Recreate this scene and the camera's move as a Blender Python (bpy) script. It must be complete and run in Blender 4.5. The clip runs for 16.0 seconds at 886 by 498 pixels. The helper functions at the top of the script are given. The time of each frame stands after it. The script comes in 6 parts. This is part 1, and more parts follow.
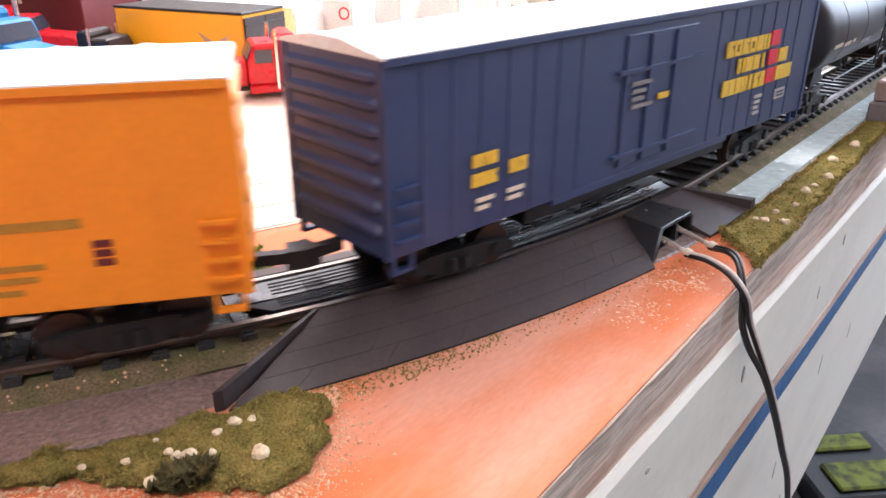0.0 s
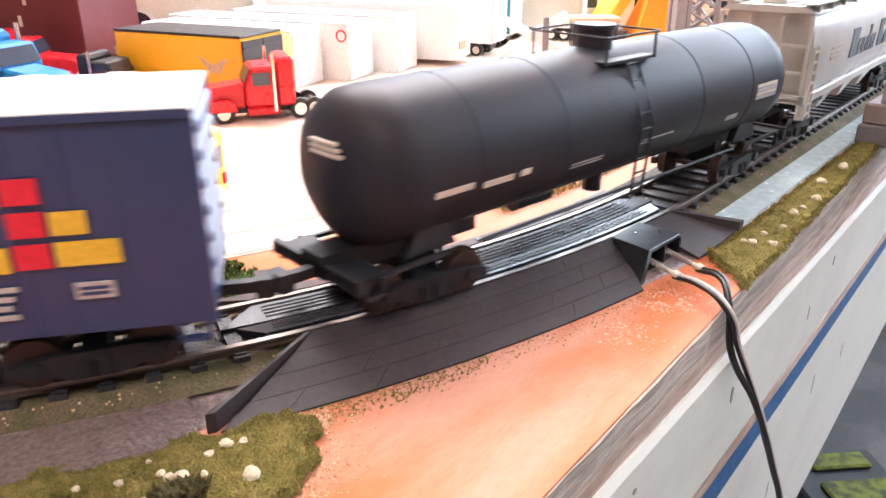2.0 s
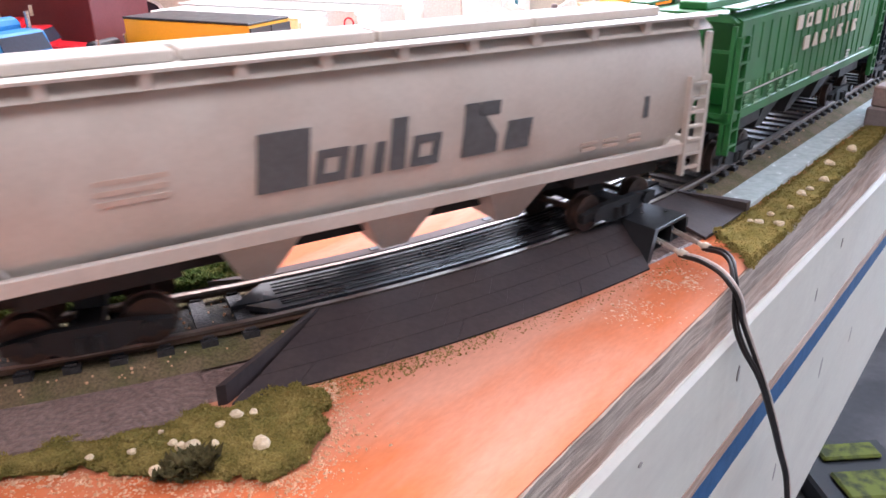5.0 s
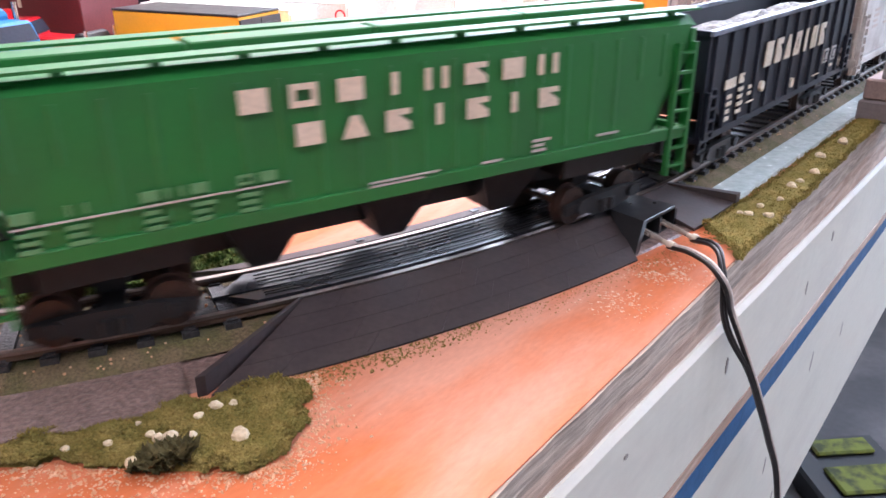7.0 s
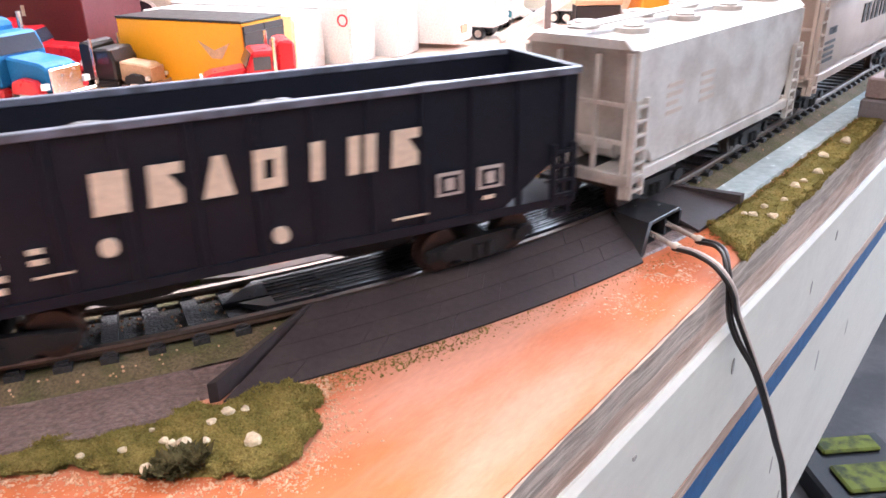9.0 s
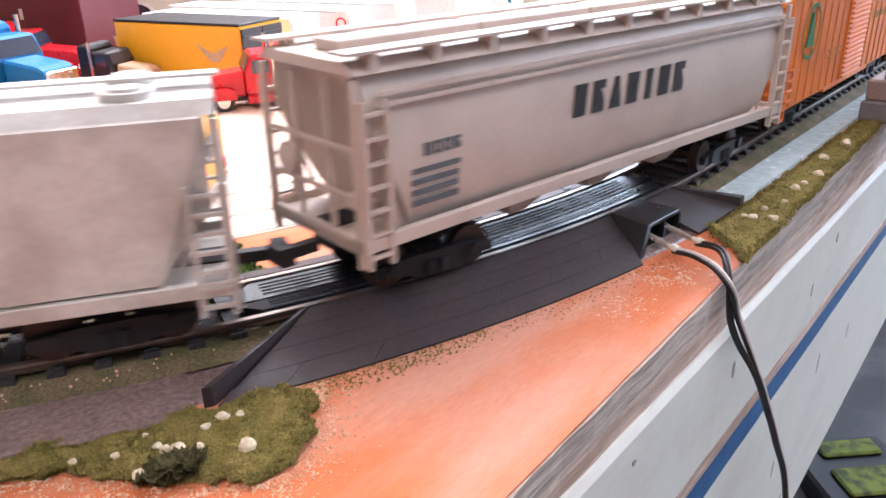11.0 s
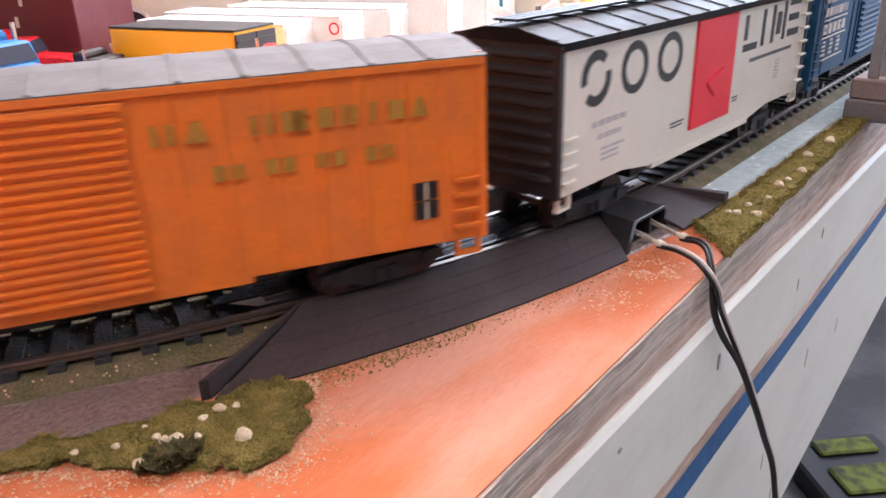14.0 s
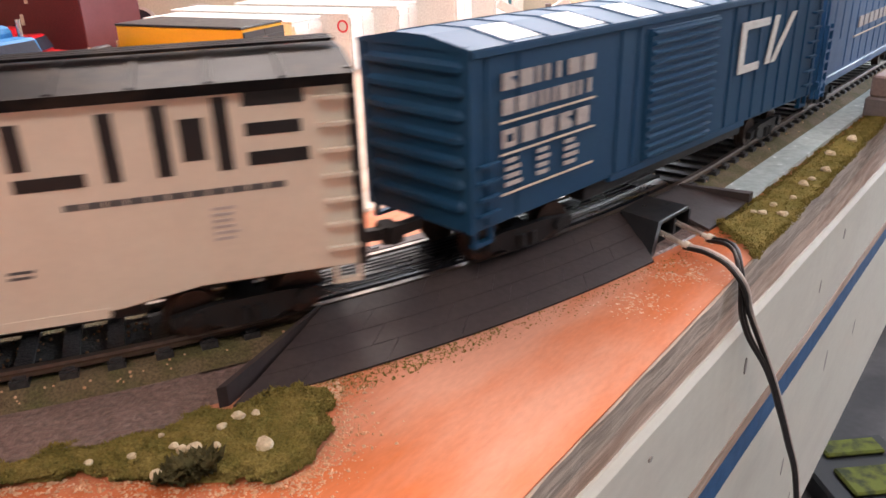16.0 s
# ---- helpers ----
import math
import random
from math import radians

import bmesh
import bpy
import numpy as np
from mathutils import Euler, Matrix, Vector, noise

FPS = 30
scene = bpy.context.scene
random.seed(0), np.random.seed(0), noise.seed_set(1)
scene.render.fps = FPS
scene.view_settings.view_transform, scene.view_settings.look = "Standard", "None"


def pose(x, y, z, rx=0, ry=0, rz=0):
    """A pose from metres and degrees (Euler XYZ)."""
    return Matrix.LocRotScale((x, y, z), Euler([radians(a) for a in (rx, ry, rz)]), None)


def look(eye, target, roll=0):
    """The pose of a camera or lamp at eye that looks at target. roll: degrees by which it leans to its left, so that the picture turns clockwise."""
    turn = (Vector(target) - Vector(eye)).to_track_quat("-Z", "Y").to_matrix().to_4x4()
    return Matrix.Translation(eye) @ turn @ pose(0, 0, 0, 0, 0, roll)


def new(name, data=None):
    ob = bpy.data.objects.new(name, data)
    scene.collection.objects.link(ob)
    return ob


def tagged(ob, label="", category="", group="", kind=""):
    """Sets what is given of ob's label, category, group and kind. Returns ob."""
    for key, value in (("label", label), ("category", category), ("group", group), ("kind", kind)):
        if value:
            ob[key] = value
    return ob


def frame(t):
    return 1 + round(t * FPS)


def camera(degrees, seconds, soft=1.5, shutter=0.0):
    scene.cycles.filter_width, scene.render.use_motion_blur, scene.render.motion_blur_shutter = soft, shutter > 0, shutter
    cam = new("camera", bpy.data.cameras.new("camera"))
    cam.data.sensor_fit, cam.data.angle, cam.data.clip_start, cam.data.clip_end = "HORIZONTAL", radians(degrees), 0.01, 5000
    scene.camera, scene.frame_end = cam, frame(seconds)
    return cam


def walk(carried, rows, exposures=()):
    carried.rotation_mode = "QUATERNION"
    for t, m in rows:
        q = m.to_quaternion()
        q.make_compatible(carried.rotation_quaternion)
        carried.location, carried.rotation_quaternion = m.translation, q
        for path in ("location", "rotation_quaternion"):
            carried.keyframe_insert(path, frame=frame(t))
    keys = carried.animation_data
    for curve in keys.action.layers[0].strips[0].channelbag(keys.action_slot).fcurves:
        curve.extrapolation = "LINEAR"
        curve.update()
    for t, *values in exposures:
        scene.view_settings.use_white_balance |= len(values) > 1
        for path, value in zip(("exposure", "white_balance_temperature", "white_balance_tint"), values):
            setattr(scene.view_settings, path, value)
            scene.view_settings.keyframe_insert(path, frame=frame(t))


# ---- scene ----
cam = camera(60.0, 16.0, soft=1.6, shutter=0.5)
PATH = [
    (0.0, -0.0046, 0.0037, 0.0810, -0.22, -24.15, 0.16),
    (0.5, -0.0044, 0.0020, 0.0808, 0.07, -24.27, 0.56),
    (1.0, -0.0021, 0.0010, 0.0806, 0.07, -24.50, 0.76),
    (1.5, -0.0030, 0.0024, 0.0840, -0.11, -23.36, 0.56),
    (2.0, -0.0027, 0.0015, 0.0833, -0.29, -22.85, 0.19),
    (2.5, -0.0027, 0.0002, 0.0822, -0.23, -23.06, 0.33),
    (3.0, -0.0009, -0.0009, 0.0816, -0.14, -23.26, 0.33),
    (3.5, -0.0003, -0.0015, 0.0824, -0.21, -23.31, 0.44),
    (6.0, -0.0034, 0.0001, 0.0799, 0.54, -23.45, 0.55),
    (6.5, -0.0034, 0.0020, 0.0797, 0.26, -23.45, 0.10),
    (7.0, -0.0000, 0.0000, 0.0790, -0.00, -23.70, 0.40),
    (7.5, -0.0013, -0.0009, 0.0791, -0.04, -23.67, 0.63),
    (8.0, -0.0027, 0.0007, 0.0790, -0.03, -23.63, 1.03),
    (8.5, -0.0011, 0.0019, 0.0800, -0.05, -23.69, 1.04),
    (9.0, -0.0010, -0.0009, 0.0801, -0.08, -23.58, 1.04),
    (11.5, 0.0001, 0.0005, 0.0791, -0.15, -23.30, 1.17),
    (12.0, 0.0007, -0.0007, 0.0790, -0.34, -23.36, 1.19),
    (12.5, -0.0008, 0.0004, 0.0796, -0.33, -23.18, 1.51),
    (13.0, -0.0000, 0.0017, 0.0794, -0.31, -23.20, 1.56),
    (13.5, 0.0017, 0.0000, 0.0786, -0.60, -23.13, 1.48),
    (14.0, 0.0012, -0.0046, 0.0796, -0.54, -23.01, 1.62),
    (14.5, -0.0007, -0.0043, 0.0777, -0.44, -22.98, 1.63),
    (15.0, -0.0014, -0.0035, 0.0785, -0.44, -23.05, 1.92),
    (15.5, -0.0039, 0.0001, 0.0784, -0.41, -23.00, 1.70),
    (16.0, -0.0033, 0.0004, 0.0780, -0.40, -23.03, 1.62),
]

walk(cam, [(t, pose(x, y, z, 90 + p, r, yw)) for t, x, y, z, yw, p, r in PATH],
     exposures=[(0.0, 0.3, 6300, 19), (1.0, 0.45, 6300, 17), (1.5, 0.55, 6300, 15), (2.5, 0.38, 6450, 19), (3.5, 0.35, 6250, 20), (6.0, 0.22, 6000, 22), (7.0, 0.36, 5950, 21), (8.5, 0.48, 6100, 20), (9.0, 0.52, 6100, 19), (11.5, 0.22, 5900, 17), (13.5, 0.16, 6250, 20), (15.0, 0.0, 6400, 23), (16.0, -0.12, 7000, 20)])

# ---------------------------------------------------------------- light
world = bpy.data.worlds.new("room_air")
world.use_nodes = True
scene.world = world
world.node_tree.nodes["Background"].inputs[0].default_value = (0.75, 0.85, 1.0, 1)
world.node_tree.nodes["Background"].inputs[1].default_value = 0.05


def area(name, eye, target, sx, sy, watts, colour):
    d = bpy.data.lights.new(name, "AREA")
    d.shape, d.size, d.size_y, d.energy, d.color = "RECTANGLE", sx, sy, watts, colour
    ob = new(name, d)
    ob.matrix_world = look(eye, target)
    return ob


area("tube_lamp_light", (-0.15, 0.95, 1.23), (-0.15, 0.95, 0), 1.2, 0.35, 12, (1.0, 0.95, 0.92))
area("front_lamp_light", (-0.25, -0.75, 1.23), (-0.25, -0.7, 0), 1.2, 0.35, 7, (1.0, 0.90, 0.82))
# Added fill light, hung low and out of view to brighten the lot.
area("bench_lamp_light", (-0.02, 0.80, 0.60), (0.0, 0.60, 0), 0.7, 0.12, 12, (1.0, 0.97, 0.94))
area("window_light", (1.56, 1.15, 0.58), (0.10, 0.55, 0.05), 2.0, 0.8, 66, (0.72, 0.87, 1.0))
area("north_window_light", (0.55, 3.10, 0.82), (0.1, 0.3, 0.1), 1.9, 0.7, 50, (0.76, 0.89, 1.0))


# ---------------------------------------------------------------- materials
def shade(name, colour, rough=0.5, metal=0.0, second=None, scale=300.0, amount=0.25, bump=0.0, bump_scale=900.0, spec=0.5, grain=0.12, contrast=(0.42, 0.62), along=0.0):
    """Paint, plastic, wood or soil: a base colour with stains at one scale and grain at a finer one."""
    m = bpy.data.materials.new(name)
    m.use_nodes = True
    nt = m.node_tree
    b = nt.nodes["Principled BSDF"]
    co = nt.nodes.new("ShaderNodeTexCoord")
    n1 = nt.nodes.new("ShaderNodeTexNoise")
    n1.inputs["Scale"].default_value, n1.inputs["Detail"].default_value = scale, 5
    n2 = nt.nodes.new("ShaderNodeTexNoise")
    n2.inputs["Scale"].default_value, n2.inputs["Detail"].default_value = bump_scale, 4
    src = co.outputs["Object"]
    if along:
        mp = nt.nodes.new("ShaderNodeMapping")
        mp.vector_type = "TEXTURE"
        mp.inputs["Rotation"].default_value = (0, 0, radians(51.92))
        mp.inputs["Scale"].default_value = (along, 1, 1)
        nt.links.new(src, mp.inputs["Vector"])
        src = mp.outputs["Vector"]
    for n in (n1, n2):
        nt.links.new(src, n.inputs["Vector"])
    ramp = nt.nodes.new("ShaderNodeValToRGB")
    second = second or tuple(c * 0.75 for c in colour)
    ramp.color_ramp.elements[0].position, ramp.color_ramp.elements[1].position = contrast
    ramp.color_ramp.elements[0].color = (0, 0, 0, 1)
    ramp.color_ramp.elements[1].color = (amount, amount, amount, 1) if amount < 1 else (1, 1, 1, 1)
    nt.links.new(n1.outputs["Fac"], ramp.inputs["Fac"])
    mix = nt.nodes.new("ShaderNodeMix")
    mix.data_type = "RGBA"
    mix.inputs["A"].default_value, mix.inputs["B"].default_value = (*colour, 1), (*second, 1)
    nt.links.new(ramp.outputs["Color"], mix.inputs["Factor"])
    fine = nt.nodes.new("ShaderNodeMapRange")
    fine.inputs["From Min"].default_value, fine.inputs["From Max"].default_value = 0.3, 0.7
    fine.inputs["To Min"].default_value, fine.inputs["To Max"].default_value = 1 - grain, 1 + grain
    nt.links.new(n2.outputs["Fac"], fine.inputs["Value"])
    mul = nt.nodes.new("ShaderNodeVectorMath")
    mul.operation = "SCALE"
    nt.links.new(mix.outputs["Result"], mul.inputs[0])
    nt.links.new(fine.outputs["Result"], mul.inputs["Scale"])
    nt.links.new(mul.outputs["Vector"], b.inputs["Base Color"])
    rr = nt.nodes.new("ShaderNodeMapRange")
    rr.inputs["To Min"].default_value, rr.inputs["To Max"].default_value = max(0.03, rough - 0.1), min(1, rough + 0.1)
    nt.links.new(n1.outputs["Fac"], rr.inputs["Value"])
    nt.links.new(rr.outputs["Result"], b.inputs["Roughness"])
    b.inputs["Metallic"].default_value = metal
    b.inputs["Specular IOR Level"].default_value = spec
    if bump:
        bp = nt.nodes.new("ShaderNodeBump")
        bp.inputs["Strength"].default_value, bp.inputs["Distance"].default_value = bump, 0.0006
        nt.links.new(n2.outputs["Fac"], bp.inputs["Height"])
        nt.links.new(bp.outputs["Normal"], b.inputs["Normal"])
    return m


def glow(name, colour, strength):
    m = bpy.data.materials.new(name)
    m.use_nodes = True
    b = m.node_tree.nodes["Principled BSDF"]
    b.inputs["Base Color"].default_value = (*colour, 1)
    b.inputs["Emission Color"].default_value = (*colour, 1)
    b.inputs["Emission Strength"].default_value = strength
    return m


SAND = shade("sand_paint", (0.58, 0.150, 0.046), 0.85, second=(0.61, 0.280, 0.185), scale=40, amount=0.95, bump=0.14, bump_scale=1100, grain=0.07, contrast=(0.43, 0.60), along=3.0)
LOT = shade("lot_paint", (0.72, 0.46, 0.34), 0.8, second=(0.82, 0.72, 0.64), scale=14, amount=0.9, bump=0.2, grain=0.06)
CHALK = shade("chalk_paint", (0.70, 0.55, 0.45), 0.8, scale=60, amount=0.3, bump=0.1)
SHEET = shade("roadbed_rubber", (0.19, 0.128, 0.112), 0.42, second=(0.25, 0.175, 0.155), scale=420, amount=0.7, bump=1.0, bump_scale=900, spec=0.6, grain=0.4)
# The roadbed's cool white reflection is put into this base colour.
SHEENBED = shade("glossy_roadbed", (0.52, 0.62, 0.62), 0.24, second=(0.62, 0.71, 0.71), scale=260, amount=0.6, bump=0.14, bump_scale=520, spec=0.9, grain=0.08)
EARTH = shade("dark_ballast", (0.050, 0.045, 0.044), 0.8, second=(0.10, 0.09, 0.075), scale=500, amount=0.8, bump=0.8, bump_scale=1800, grain=0.5)
DIRT = shade("ballast_dirt", (0.155, 0.112, 0.060), 0.9, second=(0.09, 0.085, 0.03), scale=160, amount=0.9, bump=0.8, bump_scale=1800, grain=0.4)
TIE = shade("tie_plastic", (0.026, 0.025, 0.028), 0.48, second=(0.045, 0.043, 0.045), scale=900, amount=0.9, bump=0.6, bump_scale=1400, grain=0.4)
RAIL = shade("rail_side", (0.10, 0.062, 0.042), 0.45, metal=0.5, scale=400)
RAILTOP = shade("rail_head", (0.24, 0.20, 0.18), 0.36, metal=0.9, second=(0.2, 0.14, 0.11), scale=200, amount=0.5)
PLATE = shade("rerailer_plastic", (0.044, 0.033, 0.034), 0.52, second=(0.056, 0.042, 0.040), scale=80, amount=0.8, bump=0.1, bump_scale=700, spec=0.35)
SEAM = shade("seam_plastic", (0.012, 0.011, 0.012), 0.6, spec=0.2)
DECK = shade("deck_plastic", (0.018, 0.019, 0.024), 0.28, second=(0.026, 0.025, 0.029), scale=80, amount=0.8, bump=0.03, bump_scale=500, spec=0.2)
PLY = shade("plywood_edge", (0.47, 0.38, 0.315), 0.8, second=(0.30, 0.235, 0.19), scale=330, amount=0.85, bump=0.6, bump_scale=1500, grain=0.3, along=14.0)
WHITEBOARD = shade("fascia_paint", (0.67, 0.64, 0.56), 0.55, second=(0.52, 0.47, 0.42), scale=45, amount=0.35, bump=0.15, bump_scale=420, grain=0.03, along=3.0, contrast=(0.5, 0.72))
SCUFF = shade("scuff_grey", (0.36, 0.32, 0.29), 0.7, scale=900, amount=0.6)
BLUETAPE = shade("blue_tape", (0.016, 0.10, 0.25), 0.6, scale=200, amount=0.5)
GREEN = shade("moss_flock", (0.195, 0.160, 0.044), 1.0, second=(0.28, 0.215, 0.068), scale=240, amount=0.9, bump=0.7, bump_scale=2200, grain=0.28, spec=0.1)
BUSH = shade("bush_foliage", (0.070, 0.060, 0.026), 1.0, second=(0.11, 0.09, 0.04), scale=500, amount=0.9, grain=0.4, spec=0.1)
DKGREEN = shade("dark_foliage", (0.06, 0.065, 0.022), 1.0, second=(0.08, 0.10, 0.02), scale=500, amount=0.9, bump=0.8, bump_scale=2200, grain=0.5, spec=0.1)
BRGREEN = shade("bright_foliage", (0.075, 0.125, 0.03), 1.0, second=(0.17, 0.19, 0.055), scale=500, amount=0.9, bump=0.8, bump_scale=2200, grain=0.5, spec=0.1)
STONE = shade("scenic_stone", (0.72, 0.60, 0.42), 0.85, second=(0.5, 0.38, 0.24), scale=600, amount=0.6, bump=0.4, bump_scale=1500)
BLACK = shade("black_plastic", (0.012, 0.012, 0.014), 0.42)
UNDER = shade("underframe_black", (0.010, 0.010, 0.012), 0.6)
RUST = shade("wheel_steel", (0.075, 0.045, 0.036), 0.5, metal=0.5, second=(0.05, 0.035, 0.03), scale=500, amount=0.8)
STEEL = shade("bright_steel", (0.62, 0.60, 0.57), 0.25, metal=1.0)
WHITE = shade("white_plastic", (0.80, 0.79, 0.77), 0.45, scale=80, amount=0.15)
CREAM = shade("cream_marking", (0.72, 0.62, 0.50), 0.6, amount=0.2)
YELLOW = shade("yellow_marking", (0.80, 0.50, 0.04), 0.55, amount=0.2)
SOORED = shade("scarlet_paint", (0.86, 0.010, 0.030), 0.5, second=(0.78, 0.012, 0.032), scale=60, amount=0.4, grain=0.03)
GRIT = shade("sandy_grit", (0.62, 0.32, 0.18), 0.95, second=(0.72, 0.48, 0.32), scale=300, amount=0.9, spec=0.15)
CHIP = shade("paint_chip", (0.78, 0.58, 0.43), 0.9, second=(0.70, 0.38, 0.24), scale=420, amount=0.8, spec=0.15)
UMBER = shade("umber_crumb", (0.30, 0.17, 0.05), 0.95, second=(0.20, 0.15, 0.04), scale=400, amount=0.9, spec=0.1)
PLYLOW = shade("lower_ply", (0.56, 0.42, 0.34), 0.8, second=(0.34, 0.21, 0.15), scale=260, amount=0.8, bump=0.6, bump_scale=1500, grain=0.2, along=14.0)
HOPPERBLK = shade("hopper_black", (0.009, 0.011, 0.020), 0.5, second=(0.016, 0.017, 0.024), scale=70, amount=0.5, spec=0.22)
CHORD = shade("worn_chord", (0.15, 0.17, 0.23), 0.4, second=(0.03, 0.03, 0.03), scale=200, amount=0.5)
DULLGREEN = shade("faded_green_marking", (0.12, 0.30, 0.13), 0.6)
REDM = shade("red_marking", (0.76, 0.018, 0.045), 0.5, amount=0.15)
ORANGE = shade("orange_paint", (0.88, 0.30, 0.015), 0.5, second=(0.75, 0.24, 0.02), scale=60, amount=0.4, grain=0.04)
ORANGE2 = shade("weathered_orange_paint", (0.80, 0.20, 0.018), 0.5, second=(0.60, 0.17, 0.04), scale=90, amount=0.5, grain=0.06)
NAVY = shade("navy_paint", (0.026, 0.046, 0.125), 0.42, second=(0.038, 0.056, 0.13), scale=90, amount=0.5, grain=0.05)
BLUE = shade("dark_blue_paint", (0.010, 0.064, 0.145), 0.55, second=(0.020, 0.080, 0.155), scale=90, amount=0.5, grain=0.05, spec=0.22)
MIDBLUE = shade("blue_paint", (0.02, 0.11, 0.27), 0.45, scale=90)
TANK = shade("tank_black", (0.026, 0.027, 0.034), 0.46, second=(0.042, 0.030, 0.029), scale=45, amount=0.6, grain=0.06, spec=0.16)
GREY = shade("light_grey_paint", (0.56, 0.52, 0.47), 0.38, second=(0.44, 0.38, 0.33), scale=60, amount=0.45, grain=0.04)
PALE = shade("weathered_pale_grey", (0.60, 0.57, 0.53), 0.55, second=(0.36, 0.31, 0.27), scale=70, amount=0.6, grain=0.08)
TAN = shade("tan_grey_paint", (0.55, 0.445, 0.375), 0.5, second=(0.46, 0.36, 0.30), scale=70, amount=0.5, grain=0.04)
NPGREEN = shade("green_paint", (0.016, 0.165, 0.034), 0.45, second=(0.022, 0.12, 0.034), scale=60, amount=0.5, grain=0.04)
TREEGREEN = shade("green_marking", (0.02, 0.20, 0.06), 0.5)
OLIVEMARK = shade("faded_marking", (0.42, 0.22, 0.03), 0.6)
SOOWHITE = shade("ivory_paint", (0.74, 0.68, 0.58), 0.45, second=(0.66, 0.58, 0.48), scale=70, amount=0.3, grain=0.03)
ROOFGREY = shade("galvanised_roof", (0.13, 0.12, 0.117), 0.65, spec=0.25, second=(0.10, 0.09, 0.085), scale=120, amount=0.5)
ROOFWHITE = shade("white_roof_paint", (0.82, 0.81, 0.80), 0.45, scale=90, amount=0.15)
ROOFBLACK = shade("black_roof", (0.010, 0.009, 0.010), 0.38, second=(0.05, 0.035, 0.028), scale=110, amount=0.6, spec=0.05, contrast=(0.5, 0.66))
COAL = shade("coal_load", (0.06, 0.06, 0.065), 0.5, bump=1.0, bump_scale=900, grain=0.5)
GREYMARK = shade("grey_marking", (0.10, 0.105, 0.11), 0.6)
DULLMARK = shade("faint_grey_marking", (0.22, 0.20, 0.20), 0.6)
PINKMARK = shade("dull_white_marking", (0.5, 0.46, 0.44), 0.6)
RED = shade("red_plastic", (0.62, 0.012, 0.02), 0.3, amount=0.1)
TRUCKBLUE = shade("truck_blue", (0.012, 0.15, 0.36), 0.5, amount=0.1, spec=0.2)
TEAL = shade("teal_paint", (0.03, 0.20, 0.27), 0.4)
AMBER = shade("amber_paint", (0.90, 0.42, 0.012), 0.4, amount=0.1, grain=0.03)
TANPL = shade("tan_plastic", (0.55, 0.36, 0.22), 0.5)
MAROON = shade("maroon_wall", (0.13, 0.018, 0.022), 0.6, scale=60)
BUILD = shade("cream_wall", (0.74, 0.72, 0.62), 0.7, scale=30, amount=0.3)
GLASS = shade("dark_window", (0.03, 0.035, 0.05), 0.1, spec=0.8)
BRIDGE = shade("grey_lattice_paint", (0.30, 0.27, 0.27), 0.55)
PIER = shade("brown_pier_paint", (0.30, 0.21, 0.19), 0.6, second=(0.22, 0.155, 0.14), scale=60, amount=0.6)
PIERDK = shade("dark_pier_paint", (0.19, 0.158, 0.158), 0.7, scale=60)
FLOOR = shade("room_floor", (0.035, 0.032, 0.034), 0.7, second=(0.10, 0.09, 0.09), scale=4, amount=0.8, bump=0.2, bump_scale=60)
WALLP = shade("room_wall_paint", (0.55, 0.53, 0.50), 0.8, scale=3, amount=0.2, grain=0.02)
LIME = shade("lime_fabric", (0.12, 0.135, 0.010), 0.8, second=(0.025, 0.03, 0.012), scale=38, amount=0.9)
WIREBLK = shade("black_wire", (0.02, 0.016, 0.016), 0.4)
WIREPALE = shade("pale_wire", (0.70, 0.60, 0.56), 0.45)
TINNED = shade("tinned_metal", (0.60, 0.52, 0.46), 0.3, metal=0.6)
CRIMP = shade("crimp_sleeve", (0.80, 0.72, 0.62), 0.4, metal=0.2)
TUBE = glow("tube_glow", (1.0, 0.95, 0.88), 6.0)
DAY = glow("window_glow", (0.75, 0.88, 1.0), 2.2)


# ---------------------------------------------------------------- mesh tools
def box(bm, x0, x1, y0, y1, z0, z1):
    v = [bm.verts.new(p) for p in ((x0, y0, z0), (x1, y0, z0), (x1, y1, z0), (x0, y1, z0), (x0, y0, z1), (x1, y0, z1), (x1, y1, z1), (x0, y1, z1))]
    for f in ((3, 2, 1, 0), (4, 5, 6, 7), (0, 1, 5, 4), (1, 2, 6, 5), (2, 3, 7, 6), (3, 0, 4, 7)):
        bm.faces.new([v[i] for i in f])
    return v


def loft(bm, rings, cap=True):
    """Joins closed rings of points, one after another, into a skin."""
    vs = [[bm.verts.new(p) for p in r] for r in rings]
    n = len(vs[0])
    for a, b in zip(vs, vs[1:]):
        for i in range(n):
            bm.faces.new((a[i], a[(i + 1) % n], b[(i + 1) % n], b[i]))
    if cap:
        bm.faces.new(vs[0][::-1])
        bm.faces.new(vs[-1])
    return vs


def cyl(bm, a, b, r0, r1=None, seg=10):
    a, b = Vector(a), Vector(b)
    r1 = r0 if r1 is None else r1
    q = (b - a).to_track_quat("Z", "Y")
    rings = []
    for p, r in ((a, r0), (b, r1)):
        rings.append([p + q @ Vector((r * math.cos(2 * math.pi * i / seg), r * math.sin(2 * math.pi * i / seg), 0)) for i in range(seg)])
    loft(bm, rings)


def prism(bm, prof, x0, x1):
    loft(bm, [[(x0, y, z) for y, z in prof], [(x1, y, z) for y, z in prof]])


def slab(bm, poly, z0, z1):
    loft(bm, [[(x, y, z0) for x, y in poly], [(x, y, z1) for x, y in poly]])


def upright(bm, poly, y0, y1):
    """A polygon of (x, z) given thickness along y."""
    loft(bm, [[(x, y0, z) for x, z in poly], [(x, y1, z) for x, z in poly]])


